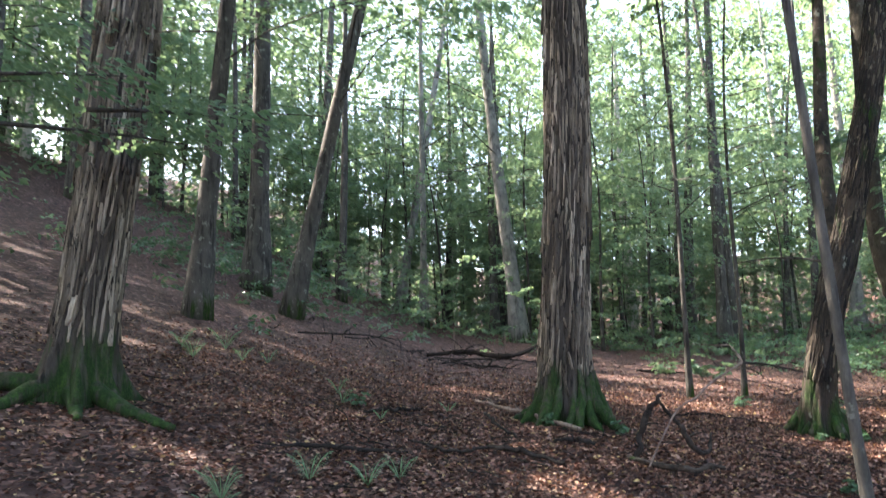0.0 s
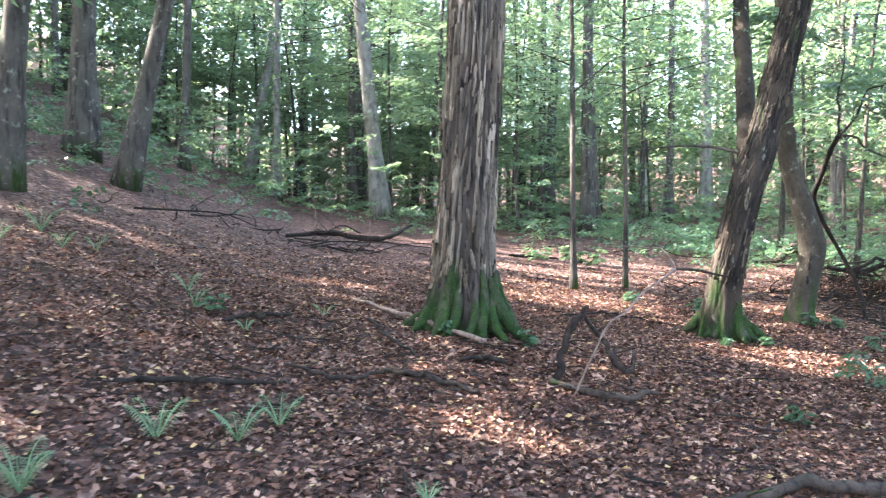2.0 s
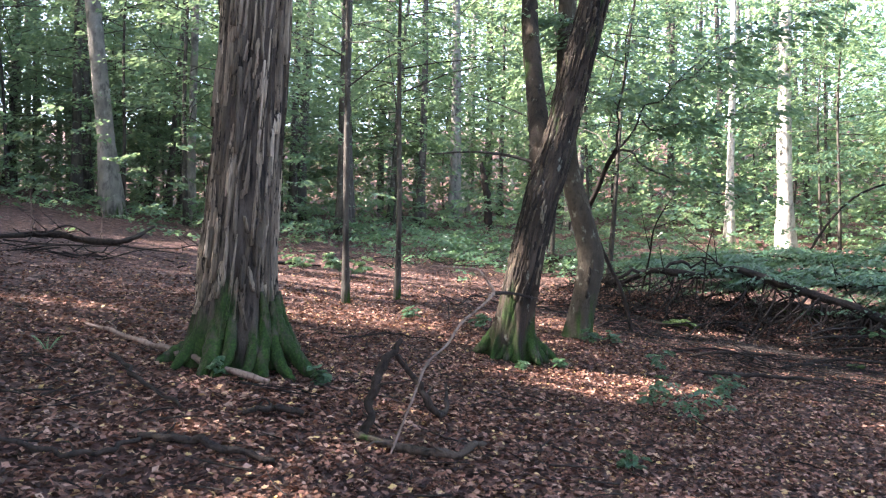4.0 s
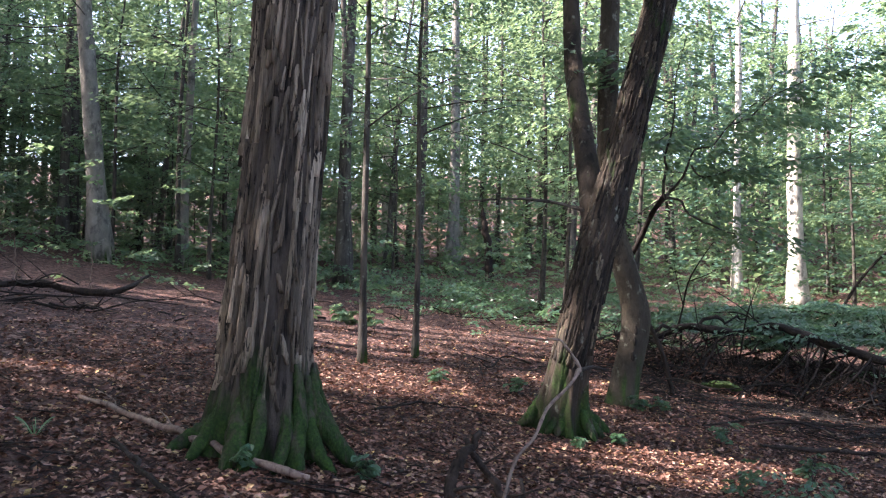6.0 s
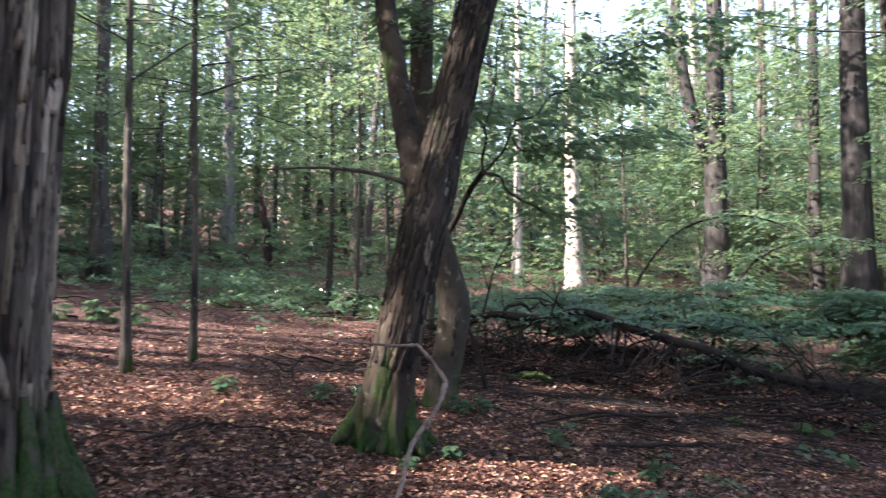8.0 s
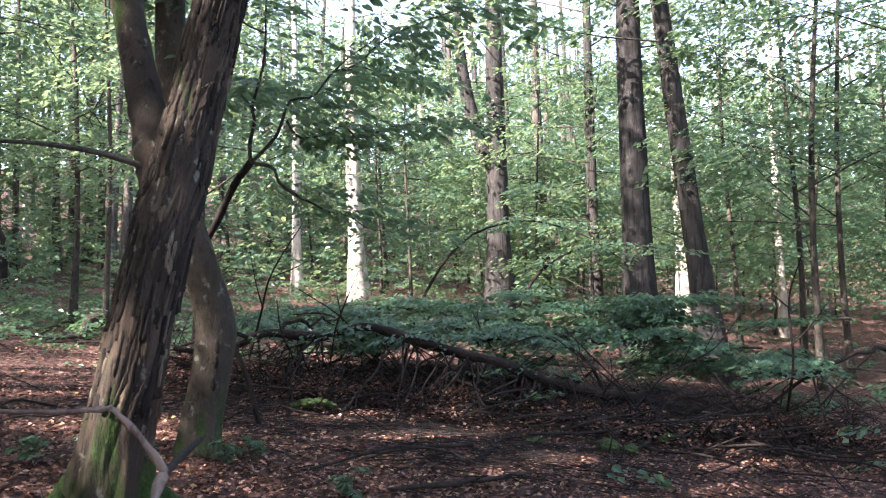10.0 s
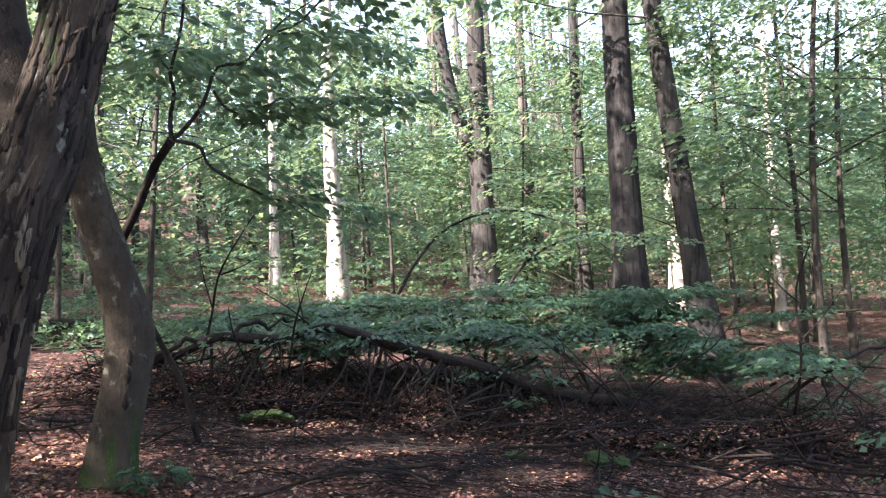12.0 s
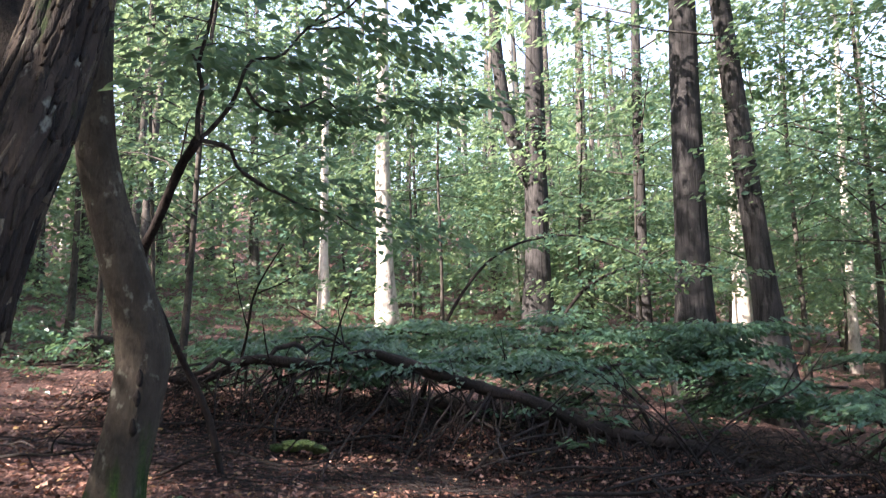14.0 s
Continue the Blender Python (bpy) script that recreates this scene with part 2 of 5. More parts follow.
def soil_mat():
    m, nt, bsdf = node_mat("forest_floor")
    v = mapped(nt, (1, 1, 1))
    cell = add(nt, "ShaderNodeTexVoronoi", Scale=17.0)
    nt.links.new(v, cell.inputs["Vector"])
    sep = nt.nodes.new("ShaderNodeSeparateColor")
    nt.links.new(cell.outputs["Color"], sep.inputs[0])
    col = ramp(nt, sep.outputs[0], [(0.0, (0.014, 0.009, 0.008)), (0.35, (0.045, 0.022, 0.019)), (0.65, (0.09, 0.045, 0.037)), (0.9, (0.165, 0.093, 0.075)), (1.0, (0.28, 0.19, 0.155))])
    big = noise_tex(nt, v, 0.7, 4)
    col = mix(nt, ramp(nt, big, [(0.35, (0, 0, 0)), (0.7, (0.55, 0.55, 0.55))]), col, (0.05, 0.032, 0.026))
    nt.links.new(col, bsdf.inputs["Base Color"])
    bsdf.inputs["Roughness"].default_value = 0.85
    bsdf.inputs["Specular IOR Level"].default_value = 0.2
    bump(nt, bsdf, calc(nt, "ADD", sep.outputs[1], noise_tex(nt, v, 45.0, 4)), 0.9, 0.025)
    return m


mat_moss, mat_soil = moss_mat(), soil_mat()

# ---- builders ----
rng = np.random.default_rng(7)


def mesh_of(name, verts, faces, material, smooth=False):
    me = bpy.data.meshes.new(name)
    me.from_pydata([tuple(v) for v in verts] if not isinstance(verts, np.ndarray) else verts.tolist(), [], faces if isinstance(faces, list) else faces.tolist())
    me.materials.append(material)
    if smooth:
        me.polygons.foreach_set("use_smooth", [True] * len(me.polygons))
    me.update()
    return me


def part(name, geo, material, parent=None, label="", smooth=True):
    """One mesh object from (verts, faces), under a thing or a part, or at top level."""
    ob = new(name, mesh_of(name, geo[0], geo[1], material, smooth))
    if parent:
        ob.parent = parent
    return tagged(ob, label) if label else ob


def thing(name, place, label, category, group="", kind=""):
    ob = new(name)
    ob.location = place
    ob.empty_display_size = 0.1
    return tagged(ob, label, category, group, kind)


def join(*geos):
    vs, fs, n = [], [], 0
    for v, f in geos:
        v = np.asarray(v, float)
        vs.append(v)
        fs += [[i + n for i in face] for face in (f if isinstance(f, list) else f.tolist())]
        n += len(v)
    return np.concatenate(vs), fs


def spline(points, n):
    """n points along a smooth curve through the given points (rows of x, y, z or x, y, z, radius)."""
    p = np.asarray(points, float)
    p = np.vstack([2 * p[0] - p[1], p, 2 * p[-1] - p[-2]])
    out = []
    for u in np.linspace(0, len(p) - 3 - 1e-6, n):
        i, t = int(u), u - int(u)
        a, b, c, d = p[i:i + 4]
        out.append(0.5 * (2 * b + (c - a) * t + (2 * a - 5 * b + 4 * c - d) * t * t + (3 * b - 3 * c + d - a) * t ** 3))
    return np.array(out)


def tube(points, n, sides, rough=0.0, seed=0.0, cap=True):
    """A tapered round stem along rows of x, y, z, radius."""
    s = spline(points, n)
    c, r = s[:, :3], np.maximum(s[:, 3], 0.001)
    tan = np.gradient(c, axis=0)
    tan /= np.linalg.norm(tan, axis=1)[:, None] + 1e-9
    ref = np.array([0.0, 1.0, 0.0]) if abs(tan[0][2]) > 0.7 else np.array([0.0, 0.0, 1.0])
    u = np.cross(tan, ref)
    u /= np.linalg.norm(u, axis=1)[:, None] + 1e-9
    w = np.cross(tan, u)
    a = np.linspace(0, 2 * np.pi, sides, endpoint=False)
    rr = np.repeat(r[:, None], sides, 1)
    if rough:
        g = np.random.default_rng(int(seed * 1000) % 100000)
        rr = rr * (1 + rough * (g.random((n, sides)) - 0.5) + rough * (g.random((n, 1)) - 0.5))
    v = c[:, None] + rr[..., None] * (np.cos(a)[None, :, None] * u[:, None] + np.sin(a)[None, :, None] * w[:, None])
    v = v.reshape(-1, 3)
    faces = [[i * sides + j, i * sides + (j + 1) % sides, (i + 1) * sides + (j + 1) % sides, (i + 1) * sides + j] for i in range(n - 1) for j in range(sides)]
    if cap:
        faces += [list(range(sides))[::-1], [(n - 1) * sides + j for j in range(sides)]]
    return v, faces


def leaves(centre, along, normal, length, width):
    """Folded leaves (two triangles each) at the given places."""
    along = along / (np.linalg.norm(along, axis=1)[:, None] + 1e-9)
    side = np.cross(normal, along)
    side /= np.linalg.norm(side, axis=1)[:, None] + 1e-9
    up = np.cross(along, side)
    l, w = length[:, None], width[:, None]
    base, tip = centre - along * l / 2, centre + along * l / 2
    left = centre - along * l * 0.06 + side * w / 2 + up * w * 0.18
    right = centre - along * l * 0.06 - side * w / 2 + up * w * 0.18
    v = np.stack([base, right, tip, left], 1).reshape(-1, 3)
    k = np.arange(len(centre))[:, None] * 4
    return v, np.concatenate([k + [0, 1, 2], k + [0, 2, 3]], 1).reshape(-1, 3)


def leaves_full(centre, along, normal, length, width):
    """Folded pointed-oval leaves (four triangles each), for those seen from close by."""
    along = along / (np.linalg.norm(along, axis=1)[:, None] + 1e-9)
    side = np.cross(normal, along)
    side /= np.linalg.norm(side, axis=1)[:, None] + 1e-9
    up = np.cross(along, side)
    l, w = length[:, None], width[:, None]
    rows = [centre - along * l * 0.5,
            centre - along * l * 0.15 - side * w * 0.48 + up * w * 0.15, centre + along * l * 0.2 - side * w * 0.38 + up * w * 0.12,
            centre + along * l * 0.5 - up * w * 0.1,
            centre + along * l * 0.2 + side * w * 0.38 + up * w * 0.12, centre - along * l * 0.15 + side * w * 0.48 + up * w * 0.15]
    v = np.stack(rows, 1).reshape(-1, 3)
    k = np.arange(len(centre))[:, None] * 6
    return v, np.concatenate([k + [0, 1, 2], k + [0, 2, 3], k + [0, 3, 4], k + [0, 4, 5]], 1).reshape(-1, 3)


def sprays(origin, heading, length, per, leaf, g, droop=0.2, full=False, tilt=0.5, thick=0.05, place=None):
    """Flat fans of leaves: a row of origins, headings (radians) and lengths; `per` leaves each, `leaf` metres long."""
    n = len(origin)
    u = g.random((n, per)) ** 0.75
    side = (g.random((n, per)) - 0.5) * 0.95 * (0.35 + 0.65 * np.sin(np.pi * np.minimum(u * 0.9 + 0.1, 1)))
    L = length[:, None]
    ch, sh = np.cos(heading)[:, None], np.sin(heading)[:, None]
    x = origin[:, :1] + L * (u * ch - side * sh)
    y = origin[:, 1:2] + L * (u * sh + side * ch)
    z = origin[:, 2:3] - droop * L * u * u + g.normal(0, thick, (n, per)) * L
    c = np.stack([x, y, z], -1).reshape(-1, 3)
    a = heading[:, None] + np.sign(side) * (0.5 + 0.5 * g.random((n, per)))
    along = np.stack([np.cos(a), np.sin(a), -0.15 - 0.4 * g.random((n, per))], -1).reshape(-1, 3)
    nrm = np.stack([g.normal(0, tilt, (n, per)), g.normal(0, tilt, (n, per)), np.ones((n, per))], -1).reshape(-1, 3)
    size = leaf * (0.7 + 0.6 * g.random(n * per))
    if place is not None:
        keep = ~sunny(c + np.array(place))
        c, along, nrm, size = c[keep], along[keep], nrm[keep], size[keep]
    return (leaves_full if full else leaves)(c, along, nrm, size, size * 0.62)


# ---- the ground ----
def height(x, y):
    """The lie of the land: a slope up ahead, falling to the right and then flattening, with a hill at the left."""
    x, y = np.asarray(x, float), np.asarray(y, float)
    yy = np.where(y < 30, np.maximum(y, -20), 30 + 25 * (1 - np.exp(-(np.maximum(y, 30) - 30) / 25)))
    gx = -0.079 * np.where(x < 4, np.maximum(x, -12), 4 + 5 * (1 - np.exp(-(np.maximum(x, 4) - 4) / 5)))
    hill = 0.012 * np.maximum(0, -np.maximum(x, -25)) * np.clip(y, 0, 32)
    right = 0.042 * np.clip(x - 12, 0, 70)
    z = 0.125 * yy + gx + hill + right + 0.1 * np.exp(-((x - 1.2) ** 2 + (y - 8.5) ** 2) / 6) + 0.05 * np.exp(-((x - 6) ** 2 + (y - 11) ** 2) / 8)
    return z + 0.2 * np.clip(np.hypot(x - 3, y - 8) - 48, 0, 70)


def at_ground(x, y, lift=0.0):
    return Vector((x, y, float(height(x, y)) + lift))


def axis(lo, a, b, hi, fine, steps):
    """Even spacing from a to b, growing towards lo and hi."""
    k = np.linspace(0, 1, steps + 1)[1:] ** 2.6
    return np.concatenate([(a - (a - lo) * k)[::-1], np.arange(a, b, fine), b + (hi - b) * np.concatenate([[0], k])])


def build_ground():
    xs, ys = axis(-260, -6, 15, 260, 0.14, 34), axis(-200, -2, 20, 300, 0.14, 34)
    X, Y = np.meshgrid(xs, ys)
    Z = height(X, Y)
    near = np.clip(1 - np.hypot(X - 4, Y - 9) / 60, 0, 1)
    lumps = np.array([noise.noise((x * 0.55, y * 0.55, 3.1)) * 0.07 + noise.noise((x * 2.3, y * 2.3, 0.7)) * 0.028 for x, y in zip(X.ravel(), Y.ravel())]).reshape(X.shape)
    Z = Z + lumps * near
    n, m = X.shape
    i = (np.arange(n - 1)[:, None] * m + np.arange(m - 1)[None]).ravel()
    faces = np.stack([i, i + 1, i + m + 1, i + m], 1)
    ob = part("ground", (np.stack([X, Y, Z], -1).reshape(-1, 3), faces), mat_soil)
    tagged(ob, "sloping woodland ground covered in brown leaf mould", "ground", kind="structure")


build_ground()


def lump(x, y):
    """The small unevenness of the ground over its general lie."""
    return noise.noise((x * 0.55, y * 0.55, 3.1)) * 0.07 + noise.noise((x * 2.3, y * 2.3, 0.7)) * 0.028


def litter(name, count, place, spread, size, label, g):
    """Dead leaves strewn on the ground."""
    x, y = g.normal(place[0], spread[0], count), g.normal(place[1], spread[1], count)
    z = height(x, y) + np.array([noise.noise((a * 0.55, b * 0.55, 3.1)) * 0.07 + noise.noise((a * 2.3, b * 2.3, 0.7)) * 0.028 for a, b in zip(x, y)]) + 0.012 + 0.012 * g.random(count)
    a = g.random(count) * 2 * np.pi
    c = np.stack([x, y, z], 1)
    along = np.stack([np.cos(a), np.sin(a), g.normal(0, 0.28, count)], 1)
    nrm = np.stack([g.normal(0, 0.55, count), g.normal(0, 0.55, count), np.ones(count)], 1)
    s = size * (0.6 + 0.8 * g.random(count))
    ob = part(name, leaves(c, along, nrm, s, s * 0.62), mat_litter, smooth=False)
    tagged(ob, label, "leaf litter", kind="stuff")


litter("leaf_litter", 135000, (2.0, 7.6), (3.4, 3.4), 0.045, "loose red-brown dead beech leaves on the ground", rng)
litter("leaf_litter", 42000, (8.5, 10), (3.2, 4.2), 0.05, "dead brown leaves strewn beside the brush pile", rng)

# ---- trees ----
# sunlit spots of the ground and of a trunk: the canopy is open towards the sun above them
LIT = [(5.0, 15.6, 1.6, 1.2), (6.4, 16.0, 1.6, 1.5), (8.0, 16.4, 1.6, 1.4), (9.2, 17.8, 1.7, 1.1), (3.2, 11.9, 1.2, 0.6), (4.2, 12.4, 1.2, 0.45), (4.0, 13.6, 1.4, 0.45), (0.86, 6.55, 0.8, 0.3), (0.76, 5.2, 0.6, 0.24), (4.7, 9.1, 0.8, 0.5), (5.4, 9.3, 0.8, 0.5),
       (22.4, 20.4, 2.6, 0.9), (22.4, 20.4, 4.2, 1.0), (22.4, 20.4, 5.8, 0.9), (25, 27.5, 2.8, 2.0), (29, 31, 3.2, 2.6), (26, 24, 2.6, 1.6), (2.2, 24.8, 8.0, 1.2), (6.9, 12.7, 1.1, 0.5), (9.0, 15.4, 1.4, 0.5), (9.3, 9.0, 0.55, 0.3), (10.7, 7.6, 0.4, 0.35), (8.8, 10.6, 0.8, 0.25), (0.3, 12.1, 1.5, 0.4), (5.0, 9.9, 3.3, 0.12),
       (14, 24, 5, 2.6), (20, 18, 5, 3), (8, 29, 6, 3), (2, 27, 6, 2.4), (-4, 23, 5, 2.2), (30, 18, 7, 3.4), (28, 10, 6, 3), (24, 4, 6, 2.5), (15, 16, 4.5, 1.6), (9, 22, 4.5, 1.6), (9.3, 11.7, 0.8, 0.22), (9.6, 10.2, 0.6, 0.25), (6.8, 12.3, 1.1, 0.45), (20.5, 23, 5, 2.4), (24.2, 26.1, 6, 3.0)]

# and sunlit volumes scattered through the wood behind the clearing
spots_rng = np.random.default_rng(33)
for _ in range(40):
    bearing, dist, size, lift = spots_rng.uniform(-0.22, 1.0), spots_rng.uniform(16, 36), spots_rng.uniform(0.9, 1.8), spots_rng.uniform(1.0, 5.0)
    sx, sy = 0.5 + dist * math.sin(bearing), 4 + dist * math.cos(bearing)
    LIT.append((sx, sy, float(height(sx, sy)) + lift, size))


def sunny(c, more=0.0):
    """True for the places that would shade one of the sunlit spots."""
    s = np.array(SUN)
    bad = np.zeros(len(c), bool)
    for x, y, z, r in LIT:
        d = c - np.array((x, y, z))
        along = d @ s
        bad |= (along > 1.0) & (np.linalg.norm(d - along[:, None] * s, axis=1) < r + more)
    return bad


def trunk_shades(x, y):
    """Whether a trunk here would stand in the sun's way to one of the sunlit spots."""
    h = math.hypot(SUN.x, SUN.y)
    for lx, ly, lz, r in LIT[:25]:
        d = ((x - lx) * SUN.x + (y - ly) * SUN.y) / h
        if 1 < d < 24 and abs((x - lx) * SUN.y - (y - ly) * SUN.x) / h < 0.22 + 0.4 * min(r, 1.0):
            return True
    return False


def sunny_ground(p):
    """Whether a young tree at these places would shade the sunlit ground or trunks."""
    s = np.array(SUN)
    for i, (x, y, z, r) in enumerate(LIT[:25]):
        d = p - np.array((x, y, z))
        along = d @ s
        if ((along > 1.0) & (np.linalg.norm(d - along[:, None] * s, axis=1) < 0.6 * r + (2.2 if i < 4 or 10 < i < 14 else 1.2))).any():
            return True
    return False


# trunks that are seen clear of leaves from the path, and the stretch of path that sees them
CLEAR = [((2.5, 6.4), (22.4, 20.4)), ((0.2, 5.2), (22.4, 20.4)), ((2.5, 6.4), (17.0, 10.45)), ((2.5, 6.4), (17.2, 8.95)), ((0.5, 5.5), (17.0, 10.45)),
         ((2.5, 6.4), (23.0, 15.9)), ((-0.3, 2.2), (2.68, 25.6)), ((-0.2, 0.8), (2.68, 25.6)), ((-0.3, 2.2), (8.95, 25.2)), ((-0.2, 1.0), (-3.2, 18.0)), ((-0.2, 1.0), (-4.5, 20.5)), ((-0.3, 2.2), (16.7, 32.0)),
         ((2.5, 6.4), (30, 31)), ((-0.3, 2.2), (25, 28))]


def blocks_view(x, y, gap=1.5):
    for (ax, ay), (bx, by) in CLEAR:
        l = math.hypot(bx - ax, by - ay)
        u, v = (bx - ax) / l, (by - ay) / l
        d = (x - ax) * u + (y - ay) * v
        if 0 < d < l + 1 and abs((x - ax) * v - (y - ay) * u) < gap * min(1.0, d / l + 0.25):
            return True
    return False


def crown_geo(g, base, top, reach, limbs, per_limb, per, leaf, spray, full=False, place=None, trunk=None):
    """Limbs and leaf fans round an upright stem from height base to top. Gives (limb geometry, leaf geometry)."""
    lim, org, hd, ln = [], [], [], []
    for k in range(limbs):
        f = (k + g.random()) / limbs
        h = base + (top - base) * f
        a = k * 2.4 + g.normal(0, 0.5)
        r = reach * (0.55 + 0.45 * math.sin(math.pi * min(1, 0.25 + 0.8 * f))) * (0.7 + 0.5 * g.random())
        cx, cy = trunk(h) if trunk else (0, 0)
        rise = r * g.normal(0.18, 0.16)
        mid = np.array((cx + math.cos(a) * r * 0.5, cy + math.sin(a) * r * 0.5, h + rise * 0.7))
        end = np.array((cx + math.cos(a + 0.2) * r, cy + math.sin(a + 0.2) * r, h + rise))
        t0 = 0.004 + 0.0052 * r
        lim.append(tube([(cx, cy, h, t0), (*mid, t0 * 0.6), (*end, 0.004)], 4, 4, cap=False))
        for j in range(per_limb):
            q = 0.25 + 0.75 * (j + g.random()) / per_limb
            p = np.array((cx, cy, h)) * (1 - q) ** 2 + 2 * mid * q * (1 - q) + end * q * q
            org.append(p + g.normal(0, 0.05 * reach, 3) * (1, 1, 0.6))
            hd.append(a + g.normal(0, 0.8))
            ln.append(spray * (0.6 + 0.7 * g.random()))
    org, hd, ln = np.array(org), np.array(hd), np.array(ln)
    return join(*lim), sprays(org, hd, ln, per, leaf, g, full=full, place=place)


def wavy_trunk(g, h, r, lean=(0, 0), bend=0.15, n=9, top=0.25):
    rows = []
    ph = g.random() * 6
    for k in range(n):
        f = k / (n - 1)
        rows.append((lean[0] * f * h + bend * math.sin(ph + f * 4) * f, lean[1] * f * h + bend * math.cos(ph * 1.3 + f * 3.5) * f, h * f - 0.15, r * (1 - (1 - top) * f) * (1 + 0.5 * math.exp(-f * h / 0.35))))
    return rows


def tall_tree(x, y, r, lean=(0, 0), mat=None, h=None, base=None, reach=3.6, limbs=16, label="", g=rng, group="", leaf=0.185, bend=0.15, sides=12, per=26):
    mat = mat or mat_bark_far
    h = h or 15 + 5 * g.random()
    base = base or 6.5 + 2 * g.random()
    place = at_ground(x, y)
    t = thing("tree", place, label or "tall woodland beech with a slender grey-brown trunk", "tree", group)
    rows = wavy_trunk(g, h, r, lean, bend)
    part("trunk", tube(rows, 26, sides, 0.08, g.random()), mat, t)
    limbs_geo, leaf_geo = crown_geo(g, base, h * 0.98, reach, limbs, 6, per, leaf, 1.5, place=place, trunk=lambda z: (lean[0] * z, lean[1] * z))
    tagged(part("branchwork", limbs_geo, mat_bark_twig, t), kind="stuff")
    part("crown", leaf_geo, mat_leaf, t, smooth=False)
    return t


# trees that stand out behind the clearing: place, trunk radius, lean, bark, label
STANDING = [
    (-4.18, 14.2, 0.2, (0.06, 0.0), mat_bark_far, "woodland tree with dark rough trunk on the slope"),
    (-4.53, 20.5, 0.3, (0.0, 0.0), mat_bark_far, "stout grey-barked beech on the slope"),
    (-3.23, 18.05, 0.2, (0.2, 0.0), mat_bark_far, "leaning grey woodland tree on the slope"),
    (2.68, 25.6, 0.25, (-0.1, 0.0), mat_bark_grey, "grey beech with a sunlit streak behind the clearing"),
    (-1.44, 32.4, 0.19, (0.15, 0.0), mat_bark_grey, "grey leaning beech far up the slope"),
    (-0.4, 29.3, 0.14, (0.0, 0.0), mat_bark_grey, "slender grey beech far up the slope"),
    (2.84, 36.2, 0.17, (0.0, 0.0), mat_bark_far, "slender dark trunk far up the slope"),
    (4.93, 26.95, 0.13, (0.0, 0.0), mat_bark_grey, "slender grey trunk behind the clearing"),
    (8.95, 25.2, 0.21, (0.0, 0.0), mat_bark_far, "straight dark trunk behind the clearing"),
    (16.7, 32.0, 0.26, (0.0, 0.0), mat_bark_grey, "straight grey beech deep in the wood"),
    (14.7, 31.3, 0.18, (0.02, 0.0), mat_bark_far, "straight dark beech deep in the wood"),
    (22.4, 20.4, 0.28, (-0.03, 0.0), mat_bark_pale_sunlit, "beech with a brightly sunlit white trunk"),
    (23.0, 15.9, 0.38, (0.0, 0.0), mat_bark_shaded, "stout oak with a dark forked trunk"),
    (17.06, 10.27, 0.33, (-0.01, 0.0), mat_bark_shaded, "stout straight dark trunk beside a slimmer one"),
    (17.2, 8.95, 0.235, (-0.02, 0.1), mat_bark_shaded, "slim dark trunk leaning beside a stouter one"),
    (26.5, 11.4, 0.24, (0.0, 0.0), mat_bark_pale_sunlit, "pale sunlit trunk behind the brush"),
    (26.7, 8.7, 0.12, (0.0, 0.0), mat_bark_pale_sunlit, "thin pale young tree behind the brush"),
    (24.0, 4.4, 0.2, (0.0, 0.0), mat_bark_shaded, "dark trunk behind the brush"),
    (21.0, 12.4, 0.16, (0.0, 0.0), mat_bark_shaded, "short dark trunk behind the brush"),
    (23.3, 23.5, 0.16, (0.0, 0.0), mat_bark_pale_sunlit, "slim sunlit trunk deep in the wood"),
]
for x, y, r, lean, mat, label in STANDING:
    tall_tree(x, y, r, lean, mat, label=label, group="trees round the clearing", base=4.6 if y > 13 else 5.6, **(dict(limbs=22, per=38, leaf=0.17, reach=4.4) if x < 0 and y < 22 else dict(limbs=17)))


oak = [o for o in scene.objects if o.get("label", "").startswith("stout oak")][0]
part("limb", tube([(0, 0, 4.2, 0.2), (-0.25, 0.35, 5.2, 0.2), (-0.4, 0.8, 7.5, 0.17), (-0.5, 1.0, 12, 0.08)], 16, 10, 0.08), mat_bark_shaded, oak)


def seen_near(x, y):
    """Inside the stretch of open ground where only the known trees stand."""
    return -9 < x < 27 and -6 < y < 30 and not (y < 3 - 0.9 * (x + 4) and x < -2) and not (x > 4 and y < 2)


def out_of_view(x, y):
    return x < -8 - 0.25 * max(0.0, y - 8) or y < 3


def far_enough(x, y, placed, gap):
    return all((x - a) ** 2 + (y - b) ** 2 > gap * gap for a, b in placed)


placed = [(s[0], s[1]) for s in STANDING] + [(1.5, 9.1), (4.7, 10.2), (6.4, 11.2), (-2.9, 7.4)]
# trees all round; those out of view are added for shade, with coarse crowns
count = 0
while count < 84:
    x, y = rng.uniform(-34, 52), rng.uniform(-20, 56)
    if seen_near(x, y) or trunk_shades(x, y) or not far_enough(x, y, placed, 3.2) or math.hypot(x - 1, y - 4) < 5:
        continue
    placed.append((x, y))
    tall_tree(x, y, rng.uniform(0.12, 0.3), (rng.normal(0, 0.03), rng.normal(0, 0.03)), mat_bark_pale_sunlit if rng.random() < 0.3 else mat_bark_far, group="trees of the wood", sides=9, **(dict(limbs=14, per=17, leaf=0.34, base=4.5, reach=4.4) if out_of_view(x, y) else dict(limbs=8 if x > 14 and y < 24 else 15, per=24, base=5.0)))
    count += 1

